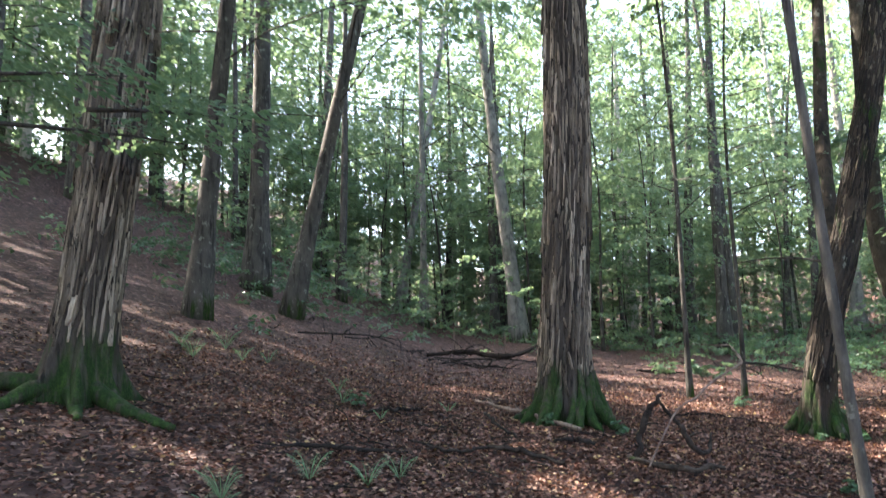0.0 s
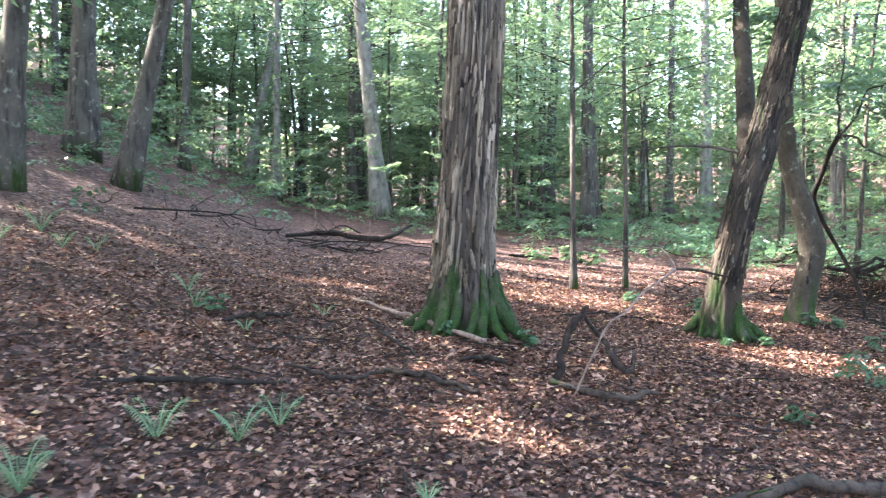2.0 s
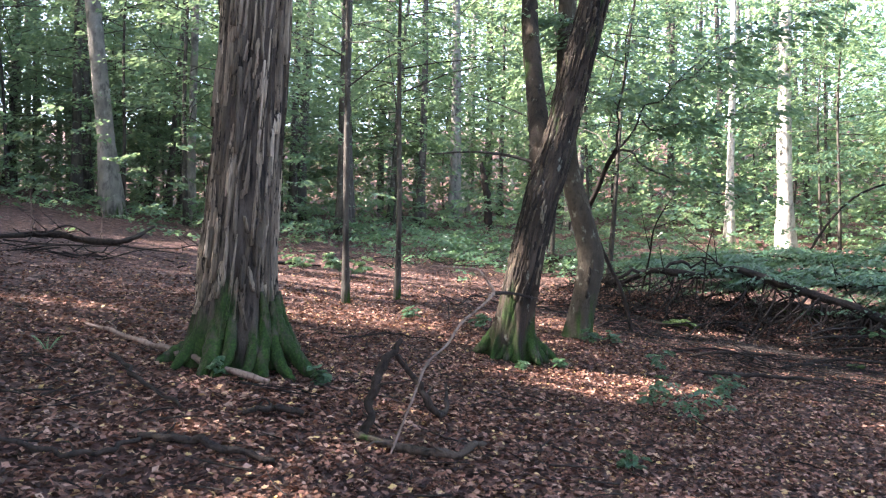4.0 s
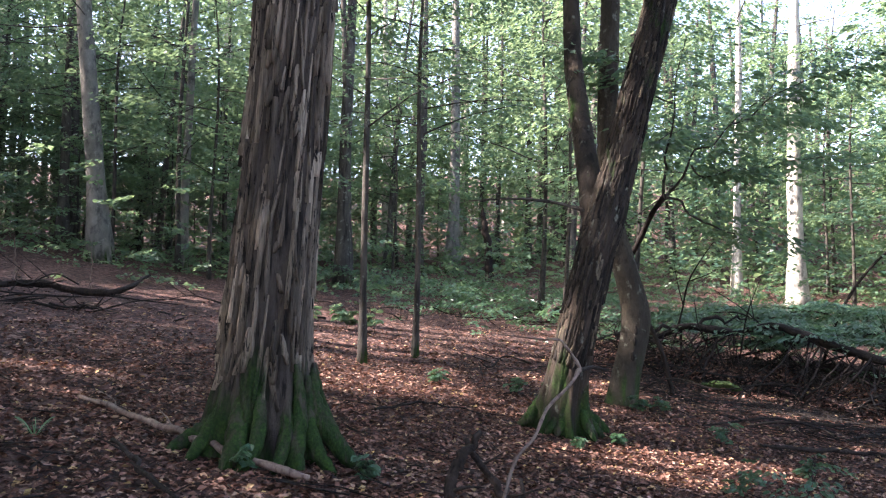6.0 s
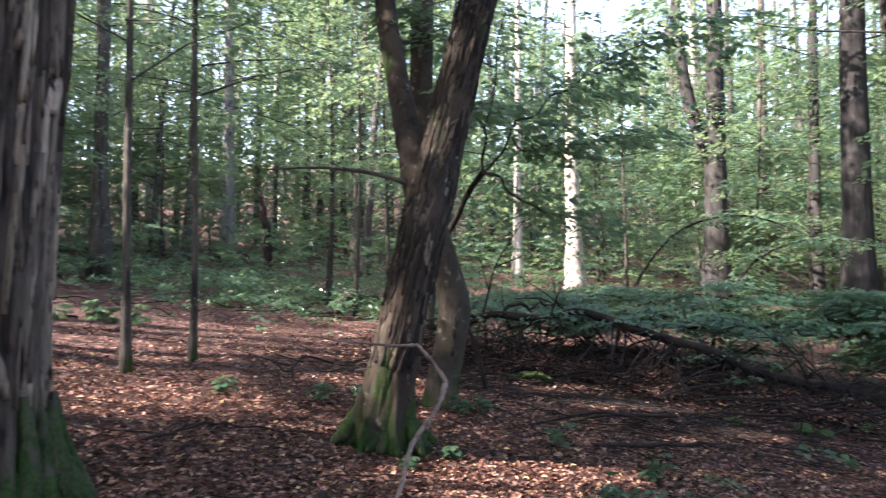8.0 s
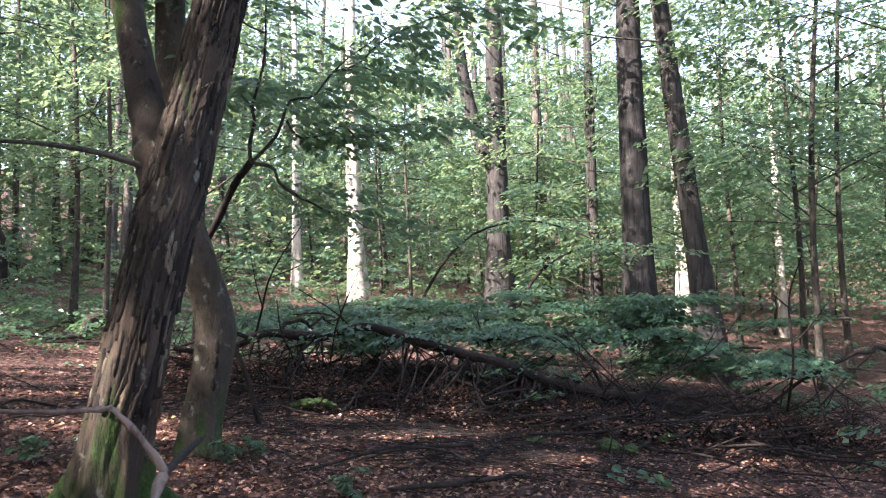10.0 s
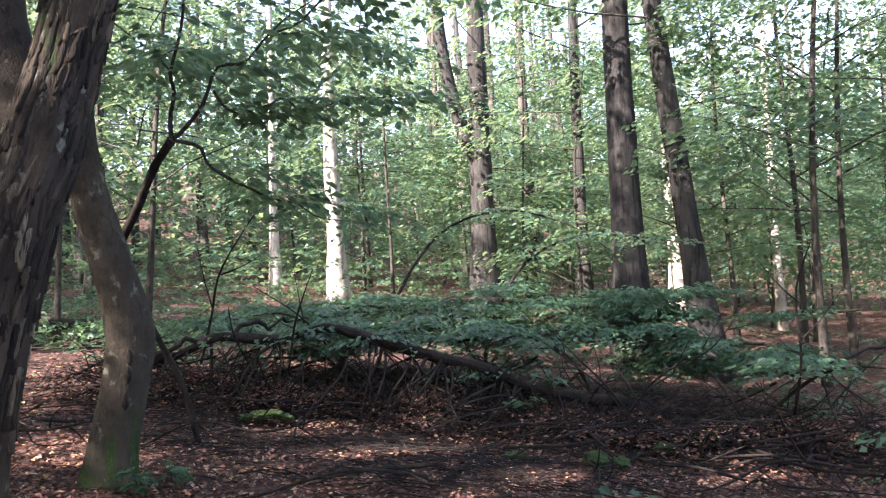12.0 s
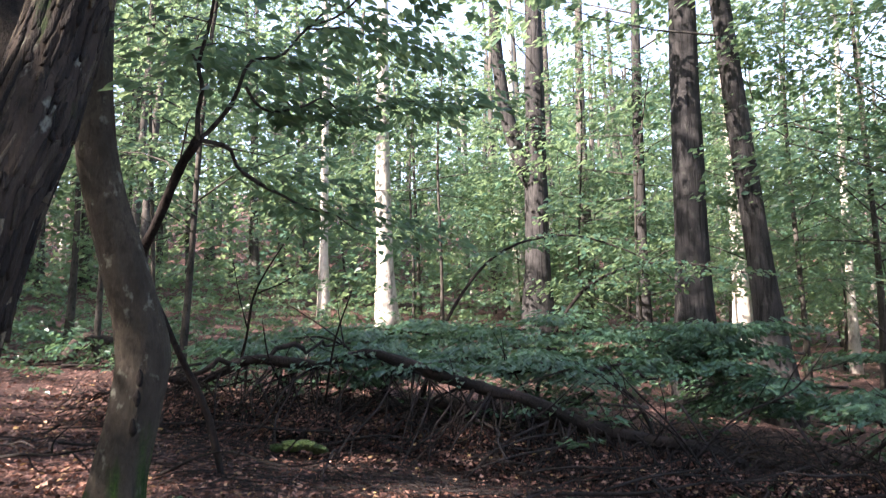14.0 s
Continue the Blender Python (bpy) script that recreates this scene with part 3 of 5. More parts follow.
# trees added up the slope, mostly out of view, to shade the clearing
added = 0
while added < 24:
    x, y = rng.uniform(-21, -8.6), rng.uniform(3, 27)
    if not far_enough(x, y, placed, 2.2) or trunk_shades(x, y) or (y > 16 and x > -11):
        continue
    placed.append((x, y))
    tall_tree(x, y, rng.uniform(0.14, 0.28), (rng.normal(0, 0.03), rng.normal(0, 0.03)), group="trees of the wood", sides=9, limbs=15, per=17, leaf=0.33, base=4.5, reach=4.4)
    added += 1

# middle-aged trees behind the clearing
added = 0
while added < 13:
    x, y = rng.uniform(-3, 25), rng.uniform(25, 40)
    if not far_enough(x, y, placed, 2.4) or trunk_shades(x, y) or blocks_view(x, y, 0.9):
        continue
    placed.append((x, y))
    tall_tree(x, y, rng.uniform(0.09, 0.18), (rng.normal(0, 0.04), rng.normal(0, 0.04)), group="trees of the wood", sides=8, h=rng.uniform(12, 17), limbs=19, per=26, leaf=0.19, base=4.0, reach=3.4)
    added += 1

# young beeches of the undergrowth: five shapes, many times
YOUNG = []
for k in range(5):
    h, base = 5.5 + 0.9 * k, 1.0 + 0.35 * k
    t = thing("young_beech", (0, 0, 0), "young beech with layered green leaves", "tree", "young beeches of the undergrowth")
    part("stem", tube(wavy_trunk(rng, h, 0.035 + 0.008 * k, (rng.normal(0, 0.04), rng.normal(0, 0.04)), 0.25), 12, 6, 0.1, k), mat_bark_twig, t)
    lg, fg = crown_geo(rng, base, h, 1.8 + 0.15 * k, 19, 5, 32, 0.115, 1.0)
    tagged(part("branchwork", lg, mat_bark_twig, t), kind="stuff")
    part("crown", fg, mat_leaf, t, smooth=False)
    YOUNG.append(t)
spots = []
while len(spots) < 165:
    a, d = rng.uniform(-0.8, 1.8), 14.5 + 27 * rng.random() ** 0.9
    x, y = 0.5 + d * math.sin(a), 4 + d * math.cos(a)
    if not far_enough(x, y, spots, 1.5):
        continue
    p = np.array([[x, y, height(x, y) + q] for q in (2.0, 4.0, 6.0, 8.0)])
    if sunny_ground(p) or blocks_view(x, y):
        continue
    spots.append((x, y))
for k, (x, y) in enumerate(spots):
    m = Matrix.Translation(at_ground(x, y, -0.05)) @ Matrix.Rotation(rng.uniform(0, 6.28), 4, "Z")
    s = rng.uniform(0.85, 1.35)
    if k < 5:
        ob = YOUNG[k]
        ob.matrix_basis = m
    else:
        ob = copy_thing(YOUNG[k % 5], m)
    ob.scale = (s, s, s)


# ---- the four near trees ----
def trunk_radius(r, z, t, flare, lobes, lobe_depth, phase, flare_height):
    """The trunk's radius at a height and an angle: round above, spreading into root ridges at the foot."""
    f = math.exp(-max(0.0, z) / flare_height)
    u = lobes * t + phase + 0.5 * math.sin(2 * t + phase)
    lob = 1.9 * (0.5 + 0.5 * math.cos(u)) ** 3.0 - 0.55 + 0.4 * math.cos((lobes - 3) * t + 2.1 + phase)
    return r * (1 + flare * f * max(0.12, 1 + lobe_depth * lob) + 0.02 * math.cos(lobes * t + phase) + 0.1 * flare * f * math.cos(3 * u + 5 * z))


def big_trunk(points, n, sides, flare, lobes, lobe_depth, ridge, ridge_freq, seed, phase=0.0, flare_height=0.32):
    """A trunk with root flare and ridged bark relief. Rows of x, y, z, radius in the tree's own frame."""
    s = spline(points, n)
    c, r = s[:, :3], s[:, 3]
    a = np.linspace(0, 2 * np.pi, sides, endpoint=False)
    v = np.zeros((n, sides, 3))
    for i in range(n):
        z = max(0.0, c[i, 2])
        for j, t in enumerate(a):
            ct, st = math.cos(t), math.sin(t)
            q = noise.noise((ct * ridge_freq, st * ridge_freq, z * 1.1 + seed))
            q2 = noise.noise((ct * ridge_freq * 2.3, st * ridge_freq * 2.3, z * 2.6 + seed * 2))
            flake = 0.5 * noise.noise((ct * 2.2, st * 2.2, z * 3.1 + seed))
            d = ridge * (min(1.0, abs(q) * 6.0) - 0.75 + 0.5 * q2 + flake)
            v[i, j] = c[i] + np.array((ct, st, 0)) * (trunk_radius(r[i], z, t, flare, lobes, lobe_depth, phase, flare_height) + d)
    faces = [[i * sides + j, i * sides + (j + 1) % sides, (i + 1) * sides + (j + 1) % sides, (i + 1) * sides + j] for i in range(n - 1) for j in range(sides)]
    return v.reshape(-1, 3), faces


def bark_strips(points, columns, length, fill, proud, low, high, seed, flare, lobes, lobe_depth, phase=0.0, flare_height=0.32, gap=0.1):
    """Long plates of bark that stand off the trunk: one solid, pointed, slightly curled strip each."""
    g = np.random.default_rng(seed)
    s = spline(points, 300)
    verts, faces = [], []
    for k in range(columns):
        z = low + g.random() * length[1] * 0.5
        while z < high:
            l = g.uniform(*length)
            if g.random() > gap:
                t0 = (k + g.normal(0, 0.38)) / columns * 2 * math.pi
                drift = g.normal(0.03, 0.09)
                w = 2 * math.pi / columns * fill * g.uniform(0.45, 1.35) / 2
                lift = proud * g.uniform(0.25, 1.35)
                curl, m = g.normal(0.1, 0.7), 7
                b = len(verts)
                for i in range(m):
                    f = i / (m - 1)
                    zz = z + l * f
                    row = s[np.searchsorted(s[:, 2], min(zz, s[-1, 2]))] if zz < s[-1, 2] else s[-1]
                    ww = w * (0.45 + 0.55 * min(1, 7 * f + 0.3 * g.random(), 7 * (1 - f) + 0.3 * g.random())) * (1 + 0.3 * g.normal(0, 0.6))
                    for e, out in ((-1, -0.006), (-0.86, lift * (0.75 + 0.3 * curl)), (0, lift), (0.86, lift * (0.75 - 0.3 * curl)), (1, -0.006)):
                        t = t0 + drift * f + e * ww
                        rr = trunk_radius(row[3], zz, t, flare, lobes, lobe_depth, phase, flare_height) + out * (1.0 + 0.5 * (1 - f) * abs(curl))
                        verts.append((row[0] + math.cos(t) * rr, row[1] + math.sin(t) * rr, zz))
                for i in range(m - 1):
                    for j in range(4):
                        p = b + i * 5 + j
                        faces.append([p, p + 1, p + 6, p + 5])
                faces += [[b + j for j in range(4, -1, -1)], [b + (m - 1) * 5 + j for j in range(5)]]
            z += l * g.uniform(0.86, 1.02)
    return np.array(verts), faces


def near_crown(t, g, base, top, reach, limbs, lean, place):
    lg, fg = crown_geo(g, base, top, reach, limbs, 6, 48, 0.18, 1.5, place=place, trunk=lambda z: (lean[0] * z, lean[1] * z))
    tagged(part("branchwork", lg, mat_bark_twig, t), kind="stuff")
    part("crown", fg, mat_leaf, t, smooth=False)


def mossy_roots(t, seed, count, spread, ring, top, thick, mat):
    """Rounded root ridges that run down the foot of a trunk and out into the litter."""
    g = np.random.default_rng(seed)
    o = t.location
    for k in range(count):
        a = (k + g.uniform(-0.28, 0.28)) / count * 6.283
        reach, h = spread * g.uniform(0.72, 1.12), top * g.uniform(0.6, 1.15)
        r = thick * g.uniform(0.75, 1.3)
        rows = []
        for f, rad in ((0.0, 0.45), (0.25, 0.85), (0.5, 1.1), (0.75, 1.05), (0.92, 0.75), (1.0, 0.3)):
            d = ring + (reach - ring) * f ** 1.7
            q = a + 0.12 * math.sin(5 * f + k)
            x, y = math.cos(q) * d, math.sin(q) * d
            low = float(height(o.x + x, o.y + y)) - o.z
            rows.append((x, y, low * f + h * (1 - f) ** 1.15 + 0.01, r * rad))
        part("root", tube(rows, 26, 14, 0.2, a % 1), mat, t, "moss-covered root")


def big_tree():
    place = at_ground(1.46, 9.16)
    t = thing("tree", place, "big old tree with shaggy ridged bark and mossy root flare", "tree")
    pts = [(-0.09, 0.01, -0.25, 0.28), (-0.075, 0.01, 0.3, 0.275), (-0.045, 0, 1.2, 0.255), (0.02, -0.02, 2.4, 0.245), (0.06, -0.04, 4, 0.24), (0.1, -0.05, 7, 0.21), (0.12, 0, 11, 0.15), (0.15, 0, 15, 0.06)]
    low = [p for p in pts if p[2] <= 7]
    stem = part("trunk", big_trunk(low, 220, 170, 0.3, 9, 0.9, 0.014, 7.5, 3.3, 0.6, 0.3), mat_bark_shaggy, t)
    tagged(part("peeling_bark", bark_strips(low, 52, (0.12, 0.7), 1.0, 0.024, 0.3, 6.2, 12, 0.3, 9, 0.9, 0.6, 0.3, gap=0.14), mat_plates, stem, "grey-brown peeling bark plates"), kind="stuff")
    mossy_roots(t, 3, 17, 0.6, 0.25, 0.55, 0.052, mat_root)
    part("upper_trunk", tube(pts[5:], 12, 24, 0.06), mat_bark_shaggy, t)
    near_crown(t, rng, 7, 15.5, 5.6, 30, (0.015, 0), place)


def fork_tree():
    place = at_ground(4.72, 10.22)
    t = thing("tree", place, "forked tree with flaking bark and mossy foot", "tree")
    R = np.array((0.755, -0.656, 0))

    def row(k, z, r):
        return (*(R[:2] * k), z, r)
    D = np.array((0.656, 0.755, 0))

    def deep(k, d, z, r):
        return (*(R[:2] * k + D[:2] * d), z, r)
    stem = part("trunk", big_trunk([deep(-0.02, -0.03, -0.2, 0.2), deep(0.0, -0.08, 0.25, 0.195), deep(0.12, -0.2, 0.9, 0.178), deep(0.27, -0.18, 1.6, 0.178), deep(0.38, -0.1, 2.0, 0.185), deep(0.5, 0.0, 2.5, 0.165), row(0.66, 3.2, 0.158), row(0.9, 4.2, 0.15), row(1.1, 5.4, 0.14)], 180, 110, 0.35, 7, 0.8, 0.012, 5.5, 7.1, 1.0, 0.27), mat_bark_fork, t)
    rows = [deep(-0.02, -0.03, -0.2, 0.2), deep(0.0, -0.08, 0.25, 0.195), deep(0.12, -0.2, 0.9, 0.178), deep(0.27, -0.18, 1.6, 0.178), deep(0.38, -0.1, 2.0, 0.185), deep(0.5, 0.0, 2.5, 0.165), row(0.66, 3.2, 0.158), row(0.9, 4.2, 0.15), row(1.1, 5.4, 0.14)]
    tagged(part("peeling_bark", bark_strips(rows, 42, (0.04, 0.26), 1.1, 0.012, 0.6, 5.2, 5, 0.35, 7, 0.8, 1.0, 0.27, gap=0.25), mat_flakes, stem, "flaking brown bark plates"), kind="stuff")
    mossy_roots(t, 8, 9, 0.46, 0.17, 0.45, 0.05, mat_root)
    part("upper_trunk", tube([row(1.08, 5.3, 0.14), row(1.35, 7, 0.11), row(1.6, 10, 0.08), row(1.7, 15, 0.03)], 14, 20, 0.08, 0.6), mat_bark_fork, t)
    part("limb", tube([deep(0.34, -0.08, 1.7, 0.11), deep(0.27, 0.08, 2.15, 0.125), deep(0.2, 0.4, 2.7, 0.115), deep(0.1, 0.75, 3.4, 0.105), deep(0.02, 1.1, 4.2, 0.1), deep(-0.05, 1.8, 6.5, 0.08), deep(-0.1, 2.3, 10, 0.04)], 60, 24, 0.07, 0.3), mat_bark_fork, t)
    part("side_branch", tube([row(0.25, 2.1, 0.02), row(-0.1, 2.2, 0.018), row(-0.5, 2.24, 0.012), row(-0.95, 2.22, 0.006)], 14, 6, 0.15), mat_bark_twig, t)
    near_crown(t, rng, 7.0, 15.5, 5.2, 32, (0.05, -0.04), place)


def curve_tree():
    place = at_ground(6.42, 11.2)
    t = thing("tree", place, "smooth-barked tree with a crooked mossy-footed trunk", "tree")
    R = np.array((0.81, -0.59, 0))

    def row(k, z, r):
        return (*(R[:2] * k), z, r)
    part("trunk", big_trunk([row(-0.02, -0.2, 0.17), row(0, 0.2, 0.165), row(0.1, 0.7, 0.165), row(0.14, 1.1, 0.17), row(0.02, 1.6, 0.15), row(-0.14, 2.2, 0.13), row(-0.2, 2.8, 0.125), row(-0.2, 4.0, 0.12), row(-0.15, 7, 0.1), row(-0.1, 11, 0.07), row(0, 16, 0.03)], 150, 56, 0.35, 4, 0.4, 0.006, 3.0, 1.7, 0.5, 0.2), mat_bark_smooth, t)
    for k, z in ((0.03, 0.78), (0.0, 0.6), (0.05, 0.9)):
        a = math.atan2(-0.75, -0.66) + k * 4
        rad = 0.172
        cx, cy = R[0] * 0.1 + math.cos(a) * rad, R[1] * 0.1 + math.sin(a) * rad
        v, f = tube([(cx, cy, z - 0.05, 0.008), (cx, cy, z - 0.02, 0.022), (cx, cy, z + 0.03, 0.018), (cx, cy, z + 0.06, 0.006)], 8, 8, 0.3, z)
        part("scar", (v, f), mat_scar, t, "dark healed wound in the bark")
    near_crown(t, rng, 7.0, 16.5, 5.4, 34, (0, 0), place)


def left_tree():
    place = at_ground(-3.27, 7.35)
    t = thing("tree", place, "old tree with ridged grey bark and mossy roots", "tree")
    rows = [(0.03, 0, -0.3, 0.25), (0.05, 0, 0.3, 0.25), (0.12, 0, 1.2, 0.25), (0.22, 0.02, 2.6, 0.255), (0.3, 0.05, 4.2, 0.26), (0.42, 0.05, 7.5, 0.22), (0.5, 0.05, 12, 0.1)]
    stem = part("trunk", big_trunk(rows, 170, 110, 0.5, 7, 0.95, 0.012, 6.0, 11.3, 2.0, 0.28), mat_bark_shaggy, t)
    tagged(part("peeling_bark", bark_strips(rows, 50, (0.12, 0.7), 1.0, 0.024, 0.4, 6.5, 31, 0.5, 7, 0.95, 2.0, 0.28, gap=0.1), mat_plates, stem, "grey-brown peeling bark plates"), kind="stuff")
    for a, l in ((-0.5, 1.25), (3.5, 1.2), (2.3, 1.0), (4.3, 1.0), (-1.1, 0.85)):
        d = np.array((math.cos(a), math.sin(a)))
        rows = []
        for f in (0.2, 0.45, 0.75, 1.0):
            q = d * l * f
            rows.append((q[0], q[1], float(height(-3.27 + q[0], 7.35 + q[1])) - place.z + 0.14 * (1 - f) + 0.03 * math.sin(9 * f + a), 0.115 * (1 - 0.72 * f)))
        part("root", tube(rows, 14, 12, 0.15, a % 1), mat_root, t)
    near_crown(t, rng, 6.5, 13.5, 5.0, 24, (0.05, 0), place)


big_tree()
fork_tree()
curve_tree()
left_tree()


def sapling(x, y, r, h, label, lean=(0, 0), low=3.0):
    place = at_ground(x, y)
    t = thing("sapling", place, label, "tree", "saplings in the clearing")
    part("stem", tube(wavy_trunk(rng, h, r, lean, 0.12, top=0.4), 24, 10, 0.1, x % 1), mat_bark_far, t)
    lg, fg = crown_geo(rng, low, h, 1.9, 16, 5, 34, 0.085, 0.9, place=place, trunk=lambda z: (lean[0] * z, lean[1] * z))
    tagged(part("branchwork", lg, mat_bark_twig, t), kind="stuff")
    part("crown", fg, mat_leaf, t, smooth=False)


sapling(4.13, 13.5, 0.05, 8.5, "slender dark sapling with a grey foot", (-0.02, 0.01))
sapling(5.3, 14.25, 0.045, 7.5, "slender dark sapling beside a sunlit patch", (0.015, 0.0))


def node_sapling():
    """The crooked thin tree that leans over by the brush pile and spreads its leafy branches."""
    o = at_ground(8.05, 11.95)
    t = thing("crooked_sapling", o, "thin crooked young beech with spreading leafy branches", "tree")

    def L(*rows):
        return [(x - o.x, y - o.y, z - o.z, r) for x, y, z, r in rows]
    part("stem", tube(L((8.05, 11.95, o.z - 0.1, 0.032), (7.9, 12.0, 1.5, 0.03), (7.65, 12.06, 2.0, 0.03), (7.3, 11.95, 2.42, 0.034), (7.04, 11.78, 2.73, 0.036), (6.93, 11.48, 2.98, 0.036), (6.87, 11.2, 3.3, 0.034), (6.82, 10.96, 3.47, 0.036)), 30, 9, 0.15, 0.4), mat_brush, t)
    arms = [[(6.82, 10.96, 3.47, 0.03), (6.72, 10.85, 3.9, 0.022), (6.6, 10.6, 4.5, 0.014), (6.5, 10.3, 5.2, 0.006)],
            [(6.82, 10.96, 3.47, 0.03), (7.0, 10.7, 3.84, 0.022), (7.3, 10.4, 4.3, 0.014), (7.8, 10.1, 4.9, 0.006)],
            [(6.82, 10.96, 3.47, 0.028), (7.29, 10.88, 3.26, 0.022), (7.84, 10.8, 3.1, 0.014), (8.6, 10.6, 2.95, 0.006)],
            [(7.0, 10.7, 3.84, 0.02), (7.39, 10.62, 3.78, 0.016), (8.0, 10.4, 3.9, 0.012), (8.9, 10.0, 4.1, 0.005)],
            [(6.72, 10.85, 3.9, 0.018), (7.2, 11.3, 4.3, 0.012), (7.9, 11.7, 4.6, 0.005)],
            [(6.6, 10.6, 4.5, 0.014), (6.2, 10.9, 4.9, 0.01), (5.8, 11.2, 5.1, 0.004)],
            [(7.3, 10.4, 4.3, 0.014), (8.2, 10.6, 4.6, 0.01), (9.3, 10.8, 4.7, 0.004)],
            [(7.3, 10.4, 4.3, 0.014), (7.6, 9.6, 4.7, 0.01), (7.9, 8.9, 4.9, 0.004)]]
    org, hd, ln = [], [], []
    for rows in arms:
        bent = spline([(x, y, z, r * 0.62) for x, y, z, r in rows], 9)
        bent[1:-1, :3] += rng.normal(0, 0.035, (7, 3))
        part("branch", tube(L(*[tuple(p) for p in bent]), 22, 6, 0.15, rows[-1][0] % 1), mat_bark_twig, t)
        s = spline(rows, 34)[9:]
        d = math.atan2(rows[-1][1] - rows[0][1], rows[-1][0] - rows[0][0])
        for k, p in enumerate(s):
            org.append(p[:3] - np.array(o) + rng.normal(0, 0.05, 3))
            hd.append(d + (0.9 if k % 2 else -0.9) + rng.normal(0, 0.3))
            ln.append(rng.uniform(0.4, 1.0))
    part("foliage", sprays(np.array(org), np.array(hd), np.array(ln), 17, 0.1, rng, full=True, tilt=0.35, thick=0.03), mat_leaf, t, smooth=False)


node_sapling()


# ---- the brush pile ----
def log(rows, mat, label, n=40, sides=20, name="fallen_log"):
    o = Vector(rows[0][:3])
    if name == "fallen_log":
        s = spline(rows, 16)
        s[1:-1, :3] += rng.normal(0, 0.045, (14, 3))
        s[1:-1, 3] *= rng.uniform(0.85, 1.2, 14)
        rows = [tuple(p) for p in s]
    ob = part(name, tube([(x - o.x, y - o.y, z - o.z, r) for x, y, z, r in rows], n, sides, 0.26, rows[0][0] % 1), mat)
    ob.location = o
    return tagged(ob, label, "log" if name == "fallen_log" else "branch", "" if name == "fallen_log" else "dead limbs of the brush pile")


def gz(x, y, lift):
    return float(height(x, y)) + lift


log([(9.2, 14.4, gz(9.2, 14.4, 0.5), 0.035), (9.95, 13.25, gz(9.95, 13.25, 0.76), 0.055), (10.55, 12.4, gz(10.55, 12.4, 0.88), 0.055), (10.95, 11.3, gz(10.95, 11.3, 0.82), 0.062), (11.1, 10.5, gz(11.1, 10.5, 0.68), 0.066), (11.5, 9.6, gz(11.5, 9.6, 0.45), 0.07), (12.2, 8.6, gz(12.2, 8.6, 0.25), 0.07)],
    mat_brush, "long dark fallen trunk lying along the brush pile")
log([(10.95, 11.9, gz(10.95, 11.9, 0.5), 0.06), (11.2, 11.0, gz(11.2, 11.0, 0.52), 0.075), (11.45, 10.2, gz(11.45, 10.2, 0.5), 0.07), (11.8, 9.5, gz(11.8, 9.5, 0.42), 0.05)], mat_moss_log, "rotten mossy log in the brush pile")
log([(12.9, 8.7, gz(12.9, 8.7, 0.2), 0.05), (12.7, 7.8, gz(12.7, 7.8, 0.1), 0.052), (12.55, 7.2, gz(12.55, 7.2, 0.08), 0.05), (12.3, 6.6, gz(12.3, 6.6, 0.06), 0.045)], mat_moss_log, "mossy branch wood lying in front of the brush")
log([(9.3, 13.9, gz(9.3, 13.9, 0.5), 0.03), (9.8, 13.5, gz(9.8, 13.5, 0.75), 0.032), (10.5, 13.2, gz(10.5, 13.2, 0.98), 0.022), (11.0, 13.0, gz(11.0, 13.0, 1.0), 0.01)], mat_brush, "dark broken limb propped on the fallen trunk", 20, 9)
log([(11.6, 11.6, gz(11.6, 11.6, 0.85), 0.03), (12.0, 10.8, gz(12.0, 10.8, 1.0), 0.035), (12.3, 10.2, gz(12.3, 10.2, 1.02), 0.026), (12.6, 9.6, gz(12.6, 9.6, 1.0), 0.012)], mat_brush, "dark crooked limb among the leaves of the brush pile", 24, 9)
log([(13.6, 7.4, gz(13.6, 7.4, 0.7), 0.035), (14.0, 6.9, gz(14.0, 6.9, 0.88), 0.035), (14.6, 6.3, gz(14.6, 6.3, 1.15), 0.03), (15.3, 5.7, gz(15.3, 5.7, 1.35), 0.02)], mat_brush, "dark dead limb rising out of the brush", 22, 9)

STICKS = []
for k in range(8):
    l = 0.7 + 0.22 * k
    b = rng.normal(0, 0.035, (4, 2)) * l
    r = 0.007 + 0.0018 * k * rng.random() + 0.003
    main = tube([(0, 0, 0, r), (l * 0.33, b[1][0], b[1][1], r * 0.9), (l * 0.66, b[2][0], b[2][1], r * 0.7), (l, b[3][0], b[3][1], r * 0.3)], 14, 6, 0.25, k * 0.13)
    forks = []
    for q in (0.4, 0.62, 0.8)[: 1 + k % 3]:
        p = (l * q, b[1][0] * (1 - q) + b[2][0] * q, b[1][1] * (1 - q) + b[2][1] * q)
        s = rng.choice((-1, 1))
        forks.append(tube([(*p, r * 0.6), (p[0] + l * 0.12, p[1] + s * l * 0.1, p[2] + 0.03, r * 0.4), (p[0] + l * 0.28, p[1] + s * l * 0.2, p[2] + rng.normal(0, 0.08), r * 0.15)], 8, 5, 0.2, q))
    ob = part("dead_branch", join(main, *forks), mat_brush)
    tagged(ob, "bare dead branch tangled in the brush pile", "branch", "dead branches of the brush pile")
    STICKS.append(ob)
